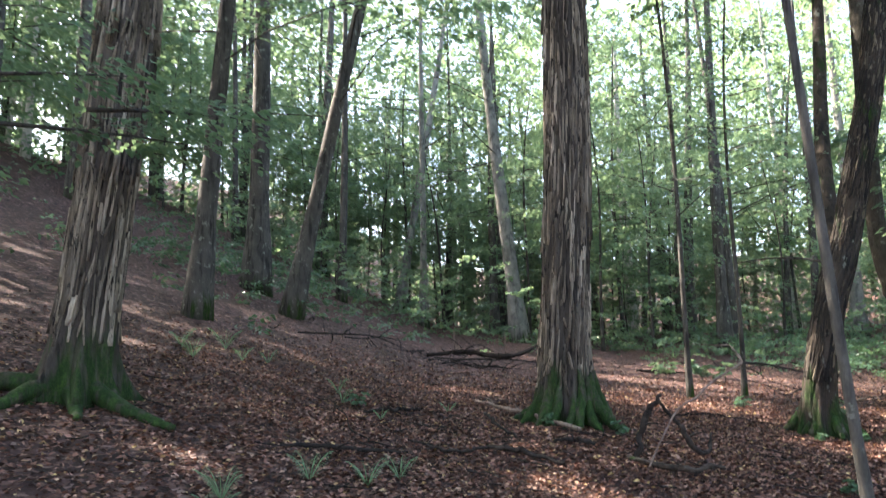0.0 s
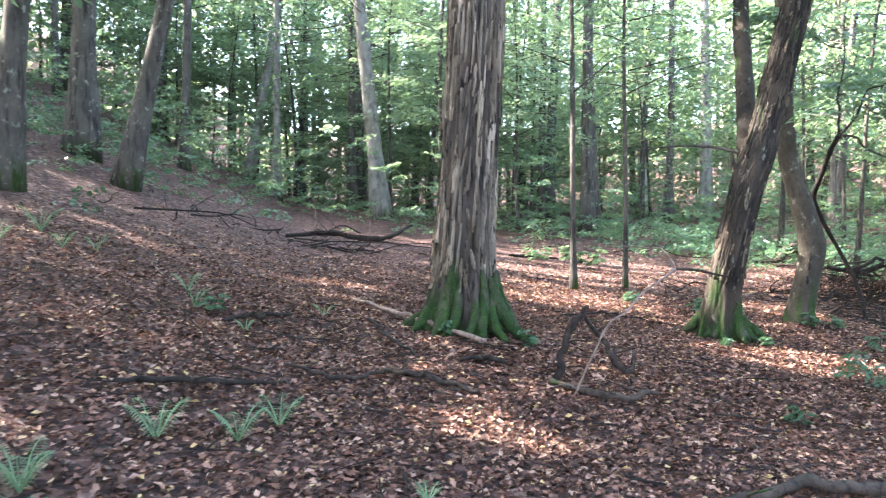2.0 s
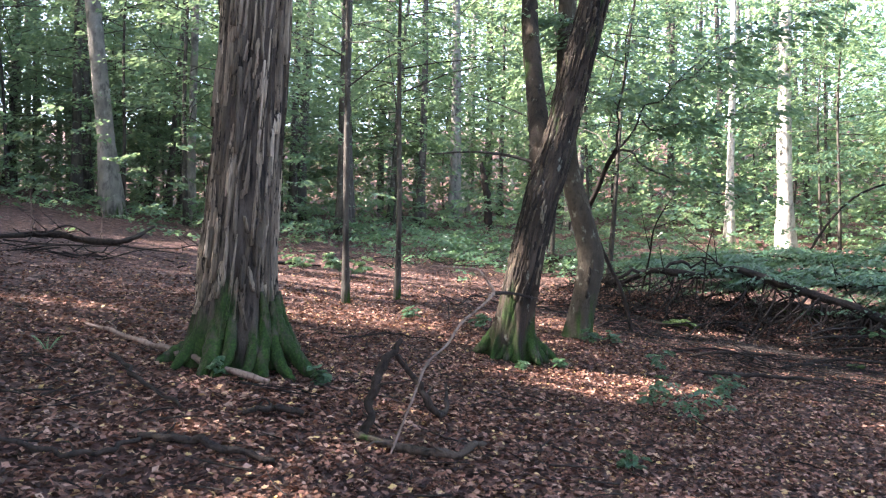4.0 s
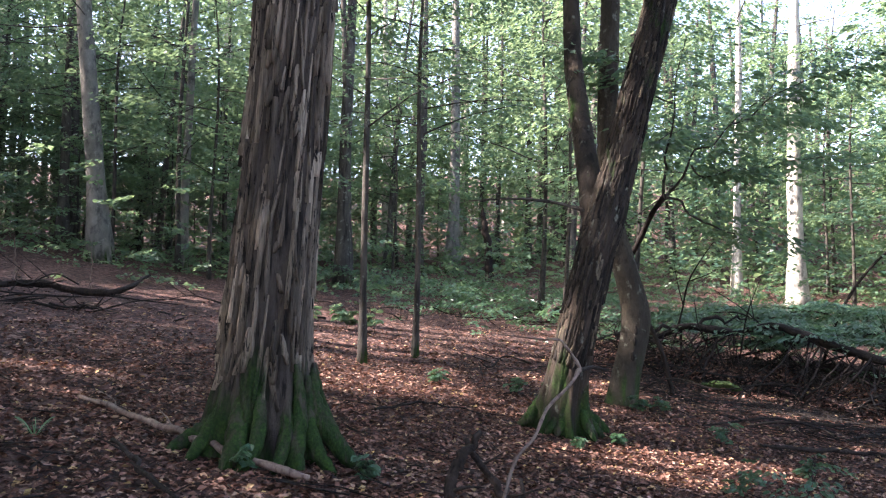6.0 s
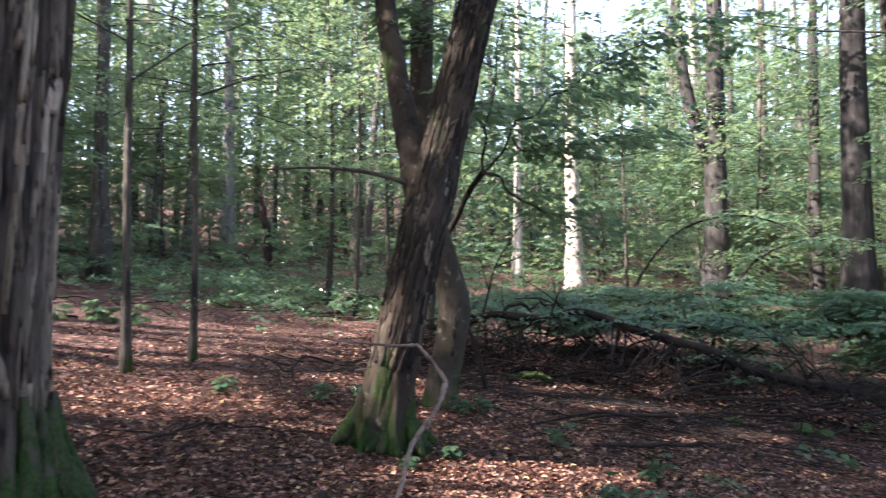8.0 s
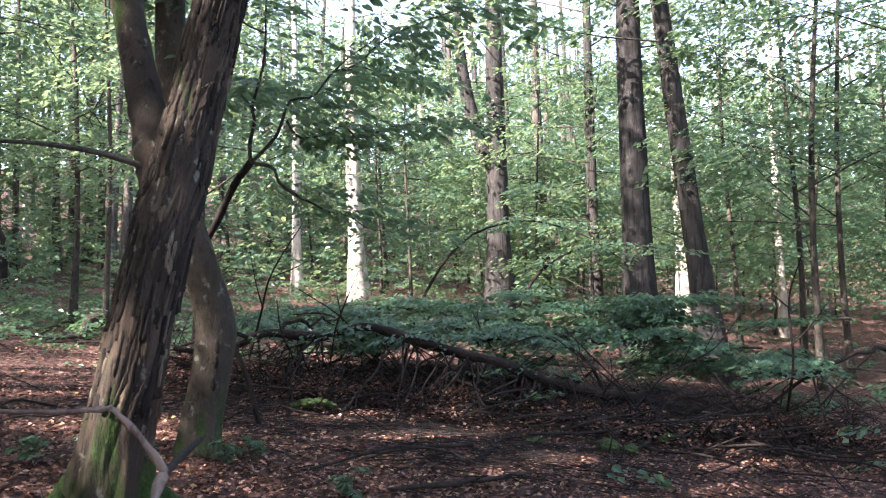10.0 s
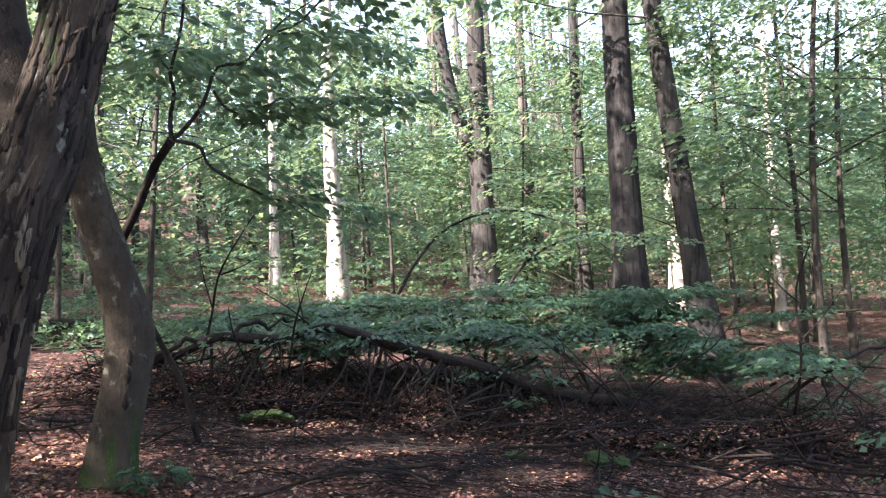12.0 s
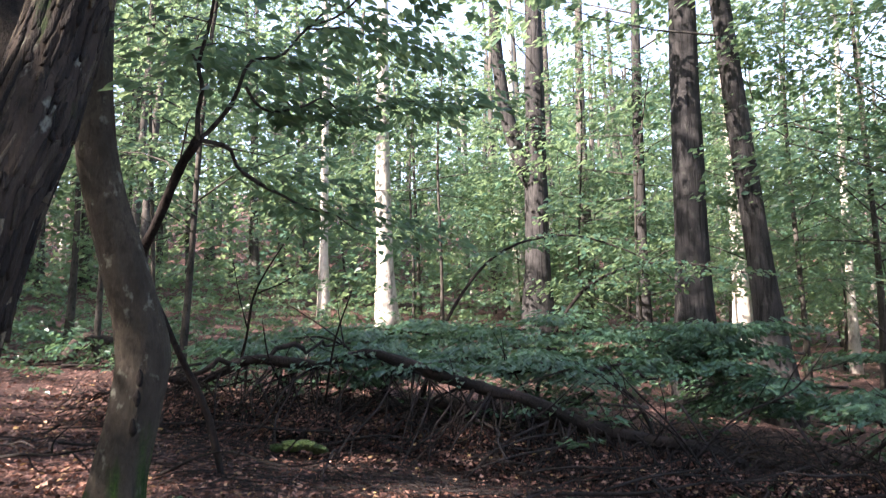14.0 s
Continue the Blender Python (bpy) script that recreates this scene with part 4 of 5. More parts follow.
# the heap's middle line, from its far end to its near end
HEAP = spline([(9.3, 14.6, 0), (10.2, 13.1, 0), (10.8, 11.9, 0), (11.25, 10.6, 0), (11.7, 9.3, 0), (12.3, 7.8, 0), (12.9, 6.2, 0)], 60)
for k in range(95):
    c = HEAP[rng.integers(0, 60)]
    off = rng.normal(0.0, 0.5)
    x, y = c[0] - 0.15 + off, c[1] + rng.normal(0, 0.3)
    m = Matrix.Translation((x, y, gz(x, y, 0.03 + 0.62 * rng.random() ** 1.2 * max(0.0, 1 - abs(off) / 1.3)))) @ Euler((rng.uniform(0, 6.28), rng.normal(0, 0.55), rng.uniform(0, 6.28))).to_matrix().to_4x4()
    if k < 8:
        STICKS[k].matrix_basis = m
    else:
        copy_thing(STICKS[k % 8], m)


# thin dark sticks that hang from the fallen trunk into the litter
TRUNK_LINE = spline([(9.3, 14.2, 0.5), (9.95, 13.25, 0.74), (10.55, 12.4, 0.86), (10.95, 11.3, 0.8), (11.1, 10.5, 0.66), (11.5, 9.6, 0.42), (12.1, 8.7, 0.28)], 80)
hang = np.random.default_rng(19)
for k in range(95):
    x, y, h = TRUNK_LINE[hang.integers(2, 79)]
    a, l, r = hang.normal(3.5, 0.7), hang.uniform(0.3, 1.0) * (0.4 + h), hang.uniform(0.007, 0.02)
    rows = [(x, y, gz(x, y, h + hang.uniform(-0.05, 0.08)), r)]
    for f in (0.35, 0.7, 1.0):
        px, py = x + math.cos(a) * l * f + hang.normal(0, 0.04), y + math.sin(a) * l * f + hang.normal(0, 0.05)
        rows.append((px, py, gz(px, py, max(0.01, h * (1 - f) ** 0.9 + hang.normal(0, 0.04))), r * (1 - 0.6 * f)))
    log(rows, mat_brush if k % 4 else mat_dead_wood, "thin dead stick hanging down from the fallen trunk", 14, 6, "dead_stick")


# crooked dark limbs propped in the heap
for k in range(16):
    c = HEAP[2 + int(k * 3.5)]
    a, l, r = rng.uniform(1.2, 4.6), rng.uniform(0.9, 1.8), rng.uniform(0.012, 0.024)
    x, y = c[0] + rng.uniform(0.0, 0.6), c[1]
    rows = [(x, y, gz(x, y, rng.uniform(0.55, 0.85)), r)]
    for f in (0.3, 0.6, 0.85, 1.0):
        px, py = x + math.cos(a) * l * f + rng.normal(0, 0.06), y + math.sin(a) * l * f + rng.normal(0, 0.06)
        rows.append((px, py, gz(px, py, 0.7 * (1 - f) ** 0.8 + rng.normal(0, 0.04)), r * (1 - 0.7 * f)))
    log(rows, mat_brush, "crooked dark dead limb propped in the brush pile", 26, 8, "dead_limb")


def moss_clump(x, y, r, lift, label="cushion of bright green moss"):
    o = at_ground(x, y, lift)
    bm = bmesh.new()
    bmesh.ops.create_icosphere(bm, subdivisions=4, radius=r)
    for v in bm.verts:
        n = noise.noise(v.co * (2.2 / r) * 0.35 + Vector((x, y, 0))) + 0.5 * noise.noise(v.co * (6 / r) * 0.35 + Vector((y, x, 0)))
        n += 0.3 * noise.noise(v.co * (16 / r) * 0.35)
        v.co *= 1 + 0.6 * n
        v.co.z *= 0.5
    ob = part("moss_cushion", (np.array([v.co[:] for v in bm.verts]), [[v.index for v in f.verts] for f in bm.faces]), mat_moss)
    bm.free()
    ob.location = o
    tagged(ob, label, "moss", "moss cushions in the brush")


def brush_core():
    """The countless thin twigs packed into the heap."""
    g, geos = np.random.default_rng(5), []
    for k in range(3400):
        c = HEAP[g.integers(0, 60)]
        off = g.normal(-0.1, 0.5)
        x, y = c[0] + off, c[1] + g.normal(0, 0.3)
        z = gz(x, y, 0.02 + 0.6 * g.random() * max(0.1, 1 - abs(off) / 1.1))
        a, l, r = g.uniform(0, 6.28), g.uniform(0.15, 0.6), g.uniform(0.003, 0.009)
        dz = g.normal(0, 0.5) * l
        b = g.normal(0, 0.13, 3) * l
        geos.append(tube([(x, y, z, r), (x + math.cos(a) * l * 0.5 + b[0], y + math.sin(a) * l * 0.5 + b[1], z + dz * 0.5 + b[2], r * 0.8), (x + math.cos(a) * l, y + math.sin(a) * l, max(z + dz, gz(x, y, 0.0)), r * 0.3)], 4, 4, cap=False))
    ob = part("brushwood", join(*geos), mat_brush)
    tagged(ob, "dense dark tangle of thin dead twigs", "brushwood", kind="stuff")


brush_core()


def caught_leaves():
    """Dead leaves drifted against the heap's front and caught between its sticks."""
    g, n = np.random.default_rng(77), 15000
    c0 = HEAP[g.integers(0, 60, n)]
    off = np.abs(g.normal(0, 0.5, n))
    x, y = c0[:, 0] + 0.1 - off * 1.5, c0[:, 1] + g.normal(0, 0.3, n)
    lump = np.array([noise.noise((a * 1.6, b * 1.6, 8.2)) for a, b in zip(x, y)])
    z = height(x, y) + 0.02 + np.clip(0.3 - 0.34 * off + 0.2 * lump, 0.0, 0.5) + 0.02 * g.random(n)
    a = g.random(n) * 2 * np.pi
    along = np.stack([np.cos(a), np.sin(a), g.normal(0, 0.3, n)], 1)
    nrm = np.stack([g.normal(-0.25, 0.55, n), g.normal(0, 0.55, n), np.ones(n)], 1)
    s = 0.052 * (0.6 + 0.8 * g.random(n))
    ob = part("leaf_litter", leaves(np.stack([x, y, z], 1), along, nrm, s, s * 0.62), mat_litter, smooth=False)
    tagged(ob, "drifts of dead brown leaves caught in the brush pile", "leaf litter", kind="stuff")


caught_leaves()
for x, y, r, lift in ((9.1, 12.15, 0.1, 0.12), (9.2, 12.05, 0.09, 0.14), (9.32, 12.0, 0.08, 0.1), (9.05, 12.3, 0.07, 0.08), (11.1, 11.6, 0.16, 0.45), (11.25, 11.3, 0.14, 0.4), (11.4, 10.9, 0.15, 0.3), (10.16, 8.92, 0.13, 0.05), (10.3, 8.7, 0.1, 0.03), (11.22, 8.49, 0.11, 0.08), (11.85, 7.68, 0.11, 0.06), (9.8, 9.62, 0.1, 0.03), (11.6, 10.3, 0.12, 0.5), (11.75, 9.9, 0.1, 0.48)):
    moss_clump(x, y, r, lift)

# dark boughs that arch out of the heap through the leaves
arch = np.random.default_rng(41)
for k in range(4):
    c = HEAP[16 + 11 * k]
    x, y, a, l = c[0] + arch.uniform(0.1, 0.7), c[1], arch.choice((-1, 1)) * 1.57 + arch.normal(0, 0.5), arch.uniform(1.3, 2.4)
    top = arch.uniform(0.85, 1.25)
    rows = [(x, y, gz(x, y, 0.1), 0.026)]
    for f, h in ((0.25, 0.75), (0.5, 1.0), (0.75, 1.02), (1.0, 0.88)):
        px, py = x + math.cos(a) * l * f + arch.normal(0, 0.05), y + math.sin(a) * l * f + arch.normal(0, 0.05)
        rows.append((px, py, gz(x, y, top * h + arch.normal(0, 0.03)), 0.026 * (1 - 0.7 * f)))
    log(rows, mat_brush, "dark bare bough arching out of the brush pile", 26, 8, "dead_limb")


def dark_stump(x, y):
    """A blackened stump with crooked arms, standing in the litter."""
    g, o = np.random.default_rng(90), at_ground(x, y)
    t = thing("dead_stump", o, "blackened mossy stump with crooked dead arms", "stump")
    part("body", tube([(0, 0, -0.1, 0.17), (0.02, 0.02, 0.12, 0.13), (0.05, 0.03, 0.3, 0.09), (0.1, 0.0, 0.48, 0.05), (0.14, -0.02, 0.6, 0.015)], 22, 14, 0.3, 0.3), mat_brush, t)
    for k in range(9):
        a, l = k * 0.7 + g.normal(0, 0.2), g.uniform(0.4, 0.95)
        h = g.uniform(0.05, 0.3)
        rows = [(0, 0, h, 0.04)]
        for f in (0.35, 0.7, 1.0):
            px, py = math.cos(a + 0.3 * f) * l * f, math.sin(a + 0.3 * f) * l * f
            rows.append((px, py, float(height(x + px, y + py)) - o.z + h * (1 - f) + g.uniform(0.0, 0.09), 0.036 * (1 - 0.75 * f)))
        part("arm", tube(rows, 14, 8, 0.25, k * 0.11), mat_brush, t)


dark_stump(12.0, 8.88)


def twig_litter():
    """Broken twigs strewn over the leaf litter."""
    g, geos = np.random.default_rng(63), []
    for k in range(2800):
        x, y = (g.normal(9.3, 1.0), g.normal(11, 2.0)) if k % 7 else (g.normal(2.2, 2.6), g.normal(8, 2.2))
        a, l, r = g.uniform(0, 6.28), g.uniform(0.08, 0.4), g.uniform(0.003, 0.008)
        pts = [(x + math.cos(a) * l * f + g.normal(0, 0.012), y + math.sin(a) * l * f + g.normal(0, 0.012)) for f in (0.0, 0.5, 1.0)]
        lift = noise.noise((x * 0.55, y * 0.55, 3.1)) * 0.07 + 0.03
        geos.append(tube([(px, py, gz(px, py, lift + g.uniform(0, 0.02)), r * (1 - 0.3 * i)) for i, (px, py) in enumerate(pts)], 5, 4, cap=False))
    tagged(part("twig_litter", join(*geos), mat_brush), "small dark broken twigs strewn on dead leaves", "twigs", kind="stuff")


twig_litter()


def leafy_branch(start, heading, length, rise, name="leafy_branch", label="low leafy beech branch spreading over the brush pile", per=26, leaf=0.085, mat=None):
    """A low spreading branch with side twigs and close leaves."""
    o = Vector(start)
    c, s = math.cos(heading), math.sin(heading)
    rows = [(0, 0, 0, 0.022), (c * length * 0.4, s * length * 0.4, rise * 0.75, 0.016), (c * length * 0.75, s * length * 0.75, rise, 0.01), (c * length, s * length, rise * 0.85, 0.004)]
    t = thing(name, o, label, "branch", "leafy branches over the brush")
    part("stem", tube(rows, 18, 6, 0.15, length % 1), mat_bark_twig, t)
    sp = spline(rows, 22)
    org, hd, ln = [], [], []
    for k, p in enumerate(sp[4:]):
        org.append(p[:3] + rng.normal(0, 0.04, 3))
        hd.append(heading + (0.8 if k % 2 else -0.8) + rng.normal(0, 0.3))
        ln.append(rng.uniform(0.4, 0.9))
    part("foliage", sprays(np.array(org), np.array(hd), np.array(ln), per, leaf, rng, droop=0.12, full=True, tilt=0.28, thick=0.022), mat or mat_leaf_low, t, smooth=False)


layer = np.random.default_rng(52)
for k in range(58):
    u = layer.random() ** 0.75
    c = HEAP[int(4 + 55 * u)]
    back = layer.uniform(0.9 if u < 0.55 else 0.35, 3.2)
    f = min(1.0, max(0.0, (14.5 - c[1]) / 5.0))
    x, y = c[0] + back, c[1] + layer.normal(0, 0.5) + 0.25 * back
    z = gz(x, y, 0.66 + 0.1 * f + (0.06 + 0.15 * f) * back - 0.16 * max(0.0, u - 0.55) + 0.12 * round(layer.uniform(-1, 1)))
    leafy_branch((x, y, z), layer.uniform(2.2, 4.4) if k % 3 else layer.uniform(0.5, 2.0), layer.uniform(0.9, 1.5), layer.uniform(-0.06, 0.14), per=27, leaf=0.086)

# ---- loose wood on the ground ----
def fallen(rows, mat, label, name="fallen_branch", sides=9, n=24, twigs=0, rough=0.3):
    """A branch through rows of x, y, height over the ground, radius, with side twigs."""
    o = at_ground(rows[0][0], rows[0][1])
    pts = [(x - o.x, y - o.y, gz(x, y, h) + lump(x, y) + 0.012 - o.z, r * 0.65) for x, y, h, r in rows]
    t = thing(name, o, label, "branch", "fallen branches on the leaf litter")
    bent = spline(pts, 10 + len(pts))
    bent[1:-1, :2] += rng.normal(0, 0.014, (len(bent) - 2, 2))
    bent[1:-1, 2] += rng.normal(0, 0.008, len(bent) - 2)
    stem = part("stem", tube([tuple(p) for p in bent], max(n, 40), sides, rough, rows[0][0] % 1), mat, t)
    s = spline(pts, 12)
    for k in range(twigs):
        p = s[2 + (k * 3) % 9]
        a = rng.uniform(0, 6.28)
        l = rng.uniform(0.12, 0.35)
        part("twig", tube([(p[0], p[1], p[2], p[3] * 0.45), (p[0] + math.cos(a) * l * 0.5, p[1] + math.sin(a) * l * 0.5, p[2] + 0.04, p[3] * 0.3), (p[0] + math.cos(a + 0.4) * l, p[1] + math.sin(a + 0.4) * l, p[2] + rng.uniform(-0.02, 0.12), 0.002)], 8, 5, 0.2), mat, stem)
    return t


fallen([(0.46, 10.6, 0.04, 0.02), (0.7, 10.0, 0.06, 0.03), (0.92, 9.4, 0.07, 0.035), (1.1, 8.85, 0.07, 0.038), (1.42, 8.42, 0.05, 0.03)], mat_pale_wood, "bleached dead branch lying against the mossy roots", twigs=2)
fallen([(0.5, 9.3, 0.03, 0.02), (0.58, 8.6, 0.05, 0.022), (0.72, 7.95, 0.03, 0.014)], mat_dead_wood, "thin brown stick on the leaf litter", twigs=3)
fallen([(-1.31, 9.0, 0.02, 0.006), (-1.1, 8.3, 0.16, 0.008), (-0.9, 7.7, 0.1, 0.009), (-0.66, 7.3, 0.02, 0.01), (-0.4, 7.2, 0.02, 0.007)], mat_dead_wood, "arched thin pale twig on the ground", twigs=2)
fallen([(-1.3, 6.7, 0.02, 0.022), (-1.0, 6.8, 0.03, 0.03), (-0.6, 6.93, 0.03, 0.028), (-0.29, 7.09, 0.02, 0.016)], mat_dead_wood, "dark rotting stick on the leaf litter", twigs=3)
fallen([(-0.3, 7.42, 0.03, 0.014), (0.1, 7.27, 0.04, 0.022), (0.4, 7.42, 0.04, 0.018)], mat_dead_wood, "thin brown stick on the leaf litter", twigs=2)
fallen([(0.4, 7.5, 0.03, 0.028), (0.7, 7.33, 0.05, 0.034), (1.04, 7.12, 0.03, 0.024)], mat_dead_wood, "dark broken stick on the leaf litter", twigs=1)
fallen([(0.25, 6.75, 0.02, 0.008), (0.45, 6.62, 0.03, 0.009), (0.68, 6.5, 0.02, 0.006)], mat_dead_wood, "thin pale twig on the ground", twigs=2)
fallen([(1.05, 7.74, 0.03, 0.02), (1.25, 7.75, 0.06, 0.03), (1.42, 7.72, 0.04, 0.026)], mat_dead_wood, "short dark broken stick", twigs=2)
fallen([(1.66, 7.45, 0.03, 0.03), (1.89, 7.15, 0.05, 0.04), (2.12, 7.03, 0.07, 0.038), (2.3, 7.1, 0.09, 0.03), (2.44, 7.22, 0.06, 0.018)], mat_moss_log, "mossy dark crooked branch on the leaf litter", twigs=3)
fallen([(1.76, 7.55, -0.05, 0.05), (1.8, 7.56, 0.14, 0.04), (1.83, 7.57, 0.3, 0.046), (1.93, 7.58, 0.46, 0.044), (2.02, 7.56, 0.6, 0.02)], mat_dead_wood, "upright dead stump of a branch", "dead_snag", 12, twigs=2)
fallen([(2.05, 7.75, 0.5, 0.022), (2.2, 7.8, 0.34, 0.03), (2.28, 7.75, 0.24, 0.036), (2.36, 7.72, 0.08, 0.036), (2.52, 7.85, 0.08, 0.028), (2.6, 8.0, 0.22, 0.016)], mat_old_log, "knotted dark dead branch with curled tips", twigs=5)
fallen([(-0.8, 8.63, 0.02, 0.02), (-0.5, 8.95, 0.05, 0.03), (-0.22, 9.22, 0.03, 0.02)], mat_dead_wood, "dark stick on the slope", twigs=2)
fallen([(1.6, 5.2, 0.04, 0.03), (2.31, 5.42, 0.06, 0.05), (2.9, 5.45, 0.06, 0.055), (3.6, 5.4, 0.04, 0.05)], mat_moss_log, "thick mossy branch on the leaf litter", sides=12, twigs=2)
fallen([(2.9, 10.6, 0.02, 0.02), (3.6, 10.9, 0.03, 0.016), (4.1, 10.7, 0.02, 0.01)], mat_dead_wood, "thin brown stick on the leaf litter", twigs=2)
fallen([(4.3, 17.7, 0.04, 0.04), (4.8, 17.9, 0.06, 0.05), (5.4, 17.8, 0.05, 0.03)], mat_dead_wood, "dark fallen branch near the sunlit patch", twigs=2)
fallen([(6.8, 9.6, 0.02, 0.03), (7.6, 9.2, 0.03, 0.034), (8.3, 9.0, 0.02, 0.02)], mat_dead_wood, "dark stick before the brush pile", twigs=3)
fallen([(6.2, 8.6, 0.02, 0.014), (6.7, 8.9, 0.04, 0.018), (7.1, 9.3, 0.02, 0.01)], mat_dead_wood, "thin stick before the brush pile", twigs=2)


def leaning_stick():
    """The bare forked stick that stands in the litter and leans on the forked tree."""
    o = at_ground(1.75, 7.2)
    t = thing("leaning_branch", o, "bare reddish forked branch leaning against the forked tree", "branch")

    def L(*rows):
        return [(x - o.x, y - o.y, z - o.z, r) for x, y, z, r in rows]
    part("stem", tube(L((1.75, 7.2, o.z - 0.05, 0.008), (1.95, 7.28, 1.12, 0.009), (2.12, 7.4, 1.33, 0.01), (2.32, 7.5, 1.43, 0.009), (2.5, 7.62, 1.56, 0.01), (2.7, 7.68, 1.67, 0.009), (2.84, 7.77, 1.74, 0.013), (2.86, 7.79, 1.78, 0.011), (2.8, 7.87, 1.91, 0.008), (2.77, 7.9, 1.925, 0.008), (2.7, 7.96, 1.925, 0.006), (2.5, 8.12, 1.95, 0.003)), 70, 8, 0.4, 0.7), mat_pale_wood, t)
    part("side_stem", tube(L((2.86, 7.78, 1.75, 0.012), (3.2, 8.05, 1.74, 0.012), (3.55, 8.35, 1.7, 0.01), (3.85, 8.6, 1.67, 0.004)), 24, 7, 0.25, 0.2), mat_dead_wood, t)


leaning_stick()
fallen([(16.3, 28.7, -0.1, 0.26), (16.25, 28.7, 0.8, 0.23), (16.1, 28.7, 1.8, 0.2), (15.95, 28.7, 2.5, 0.1), (15.93, 28.7, 2.7, 0.02)], mat_old_log, "broken dark snag of a dead tree", "dead_snag", 14)
for x, y, h in ((-1.85, 16.1, 0.6), (0.4, 18.4, 0.75), (-0.9, 13.9, 0.35), (1.6, 19.0, 0.6)):
    fallen([(x, y, -0.05, 0.022), (x + 0.01, y, h * 0.5, 0.018), (x - 0.02, y, h, 0.01)], mat_pale_wood, "short bare upright dead stem", "dead_sapling", 7, 8)

# heaps of dead branches farther off
for cx, cy, n, spread in ((0.6, 16.6, 24, 1.1), (11.6, 18.9, 14, 0.8), (6.5, 19.5, 8, 1.6), (8.3, 12.6, 14, 1.0), (-2.0, 15.6, 8, 1.6), (9.3, 9.6, 12, 1.0), (10.4, 7.4, 10, 0.7), (11.6, 8.5, 40, 0.6), (12.1, 7.4, 16, 0.5), (10.6, 9.6, 12, 0.6)):
    for k in range(n):
        x, y = cx + rng.normal(0, spread), cy + rng.normal(0, spread * 0.7)
        ob = copy_thing(STICKS[rng.integers(0, 8)], Matrix.Translation((x, y, gz(x, y, 0.02 + 0.25 * rng.random() ** 2))) @ Euler((rng.uniform(0, 6.28), rng.normal(0, 0.07), rng.uniform(0, 6.28))).to_matrix().to_4x4())
        tagged(ob, "bare dead branch on the leaf litter", "branch", "dead branches on the ground")
fallen([(-0.2, 16.6, 0.1, 0.05), (0.6, 16.9, 0.25, 0.08), (1.5, 16.3, 0.3, 0.07), (2.2, 17.2, 0.5, 0.03)], mat_dead_wood, "crooked fallen limb in a heap of dead branches", sides=12, twigs=4)
fallen([(10.9, 18.4, 0.2, 0.12), (11.6, 18.9, 0.4, 0.16), (12.6, 19.0, 0.3, 0.12)], mat_moss_log, "dark rotten stump wood in low shrubs", sides=14, twigs=3)


# ---- low plants ----
def fern(x, y, size, turn, fronds=6):
    o = at_ground(x, y)
    o.z += lump(x, y)
    t = thing("fern", o, "small green fern growing out of the leaf litter", "fern", "ferns on the woodland floor")
    for k in range(fronds):
        a = turn + k * 6.283 / fronds + rng.normal(0, 0.25)
        l = size * rng.uniform(0.75, 1.15)
        d = np.array((math.cos(a), math.sin(a), 0.0))
        sd = np.array((-d[1], d[0], 0.0))
        verts, faces = [], []
        m = 18
        for i in range(2, m):
            f = i / m
            c = d * l * f * (0.75 - 0.08 * f) + np.array((0, 0, l * (1.5 * f - 0.75 * f * f)))
            w = l * 0.26 * math.sin(math.pi * min(1, 0.18 + 0.82 * f)) ** 0.8
            for sgn in (-1, 1):
                b = len(verts)
                tipv = c + sgn * sd * w + d * w * 0.35 + np.array((0, 0, -w * 0.18))
                verts += [c - d * l * 0.012, c + sgn * sd * w * 0.5 - d * l * 0.006 + d * w * 0.12, tipv, c + sgn * sd * w * 0.5 + d * l * 0.012 + d * w * 0.16, c + d * l * 0.008]
                faces.append([b, b + 1, b + 2, b + 3, b + 4] if sgn > 0 else [b + 4, b + 3, b + 2, b + 1, b])
        st = tube([(0, 0, 0, 0.004), (*(d * l * 0.355 + np.array((0, 0, l * 0.5625))), 0.003), (*(d * l * 0.67 + np.array((0, 0, l * 0.75))), 0.001)], 8, 4)
        part("frond", join((np.array(verts), faces), st), mat_fern, t, smooth=False)


for x, y, sz in ((-0.95, 5.95, 0.42), (-0.55, 6.1, 0.4), (-0.33, 6.38, 0.34), (-1.38, 5.2, 0.4), (-1.3, 4.75, 0.36), (0.36, 5.4, 0.2), (-1.2, 9.85, 0.4), (-1.08, 9.2, 0.34), (-3.1, 10.4, 0.5), (-3.0, 11.6, 0.6), (-3.5, 11.2, 0.5), (-2.3, 11.1, 0.42), (-2.6, 10.9, 0.36), (-0.6, 8.4, 0.24), (0.1, 9.6, 0.26)):
    fern(x, y, sz * 0.62, rng.uniform(0, 6.28), 5 + int(rng.integers(0, 3)))


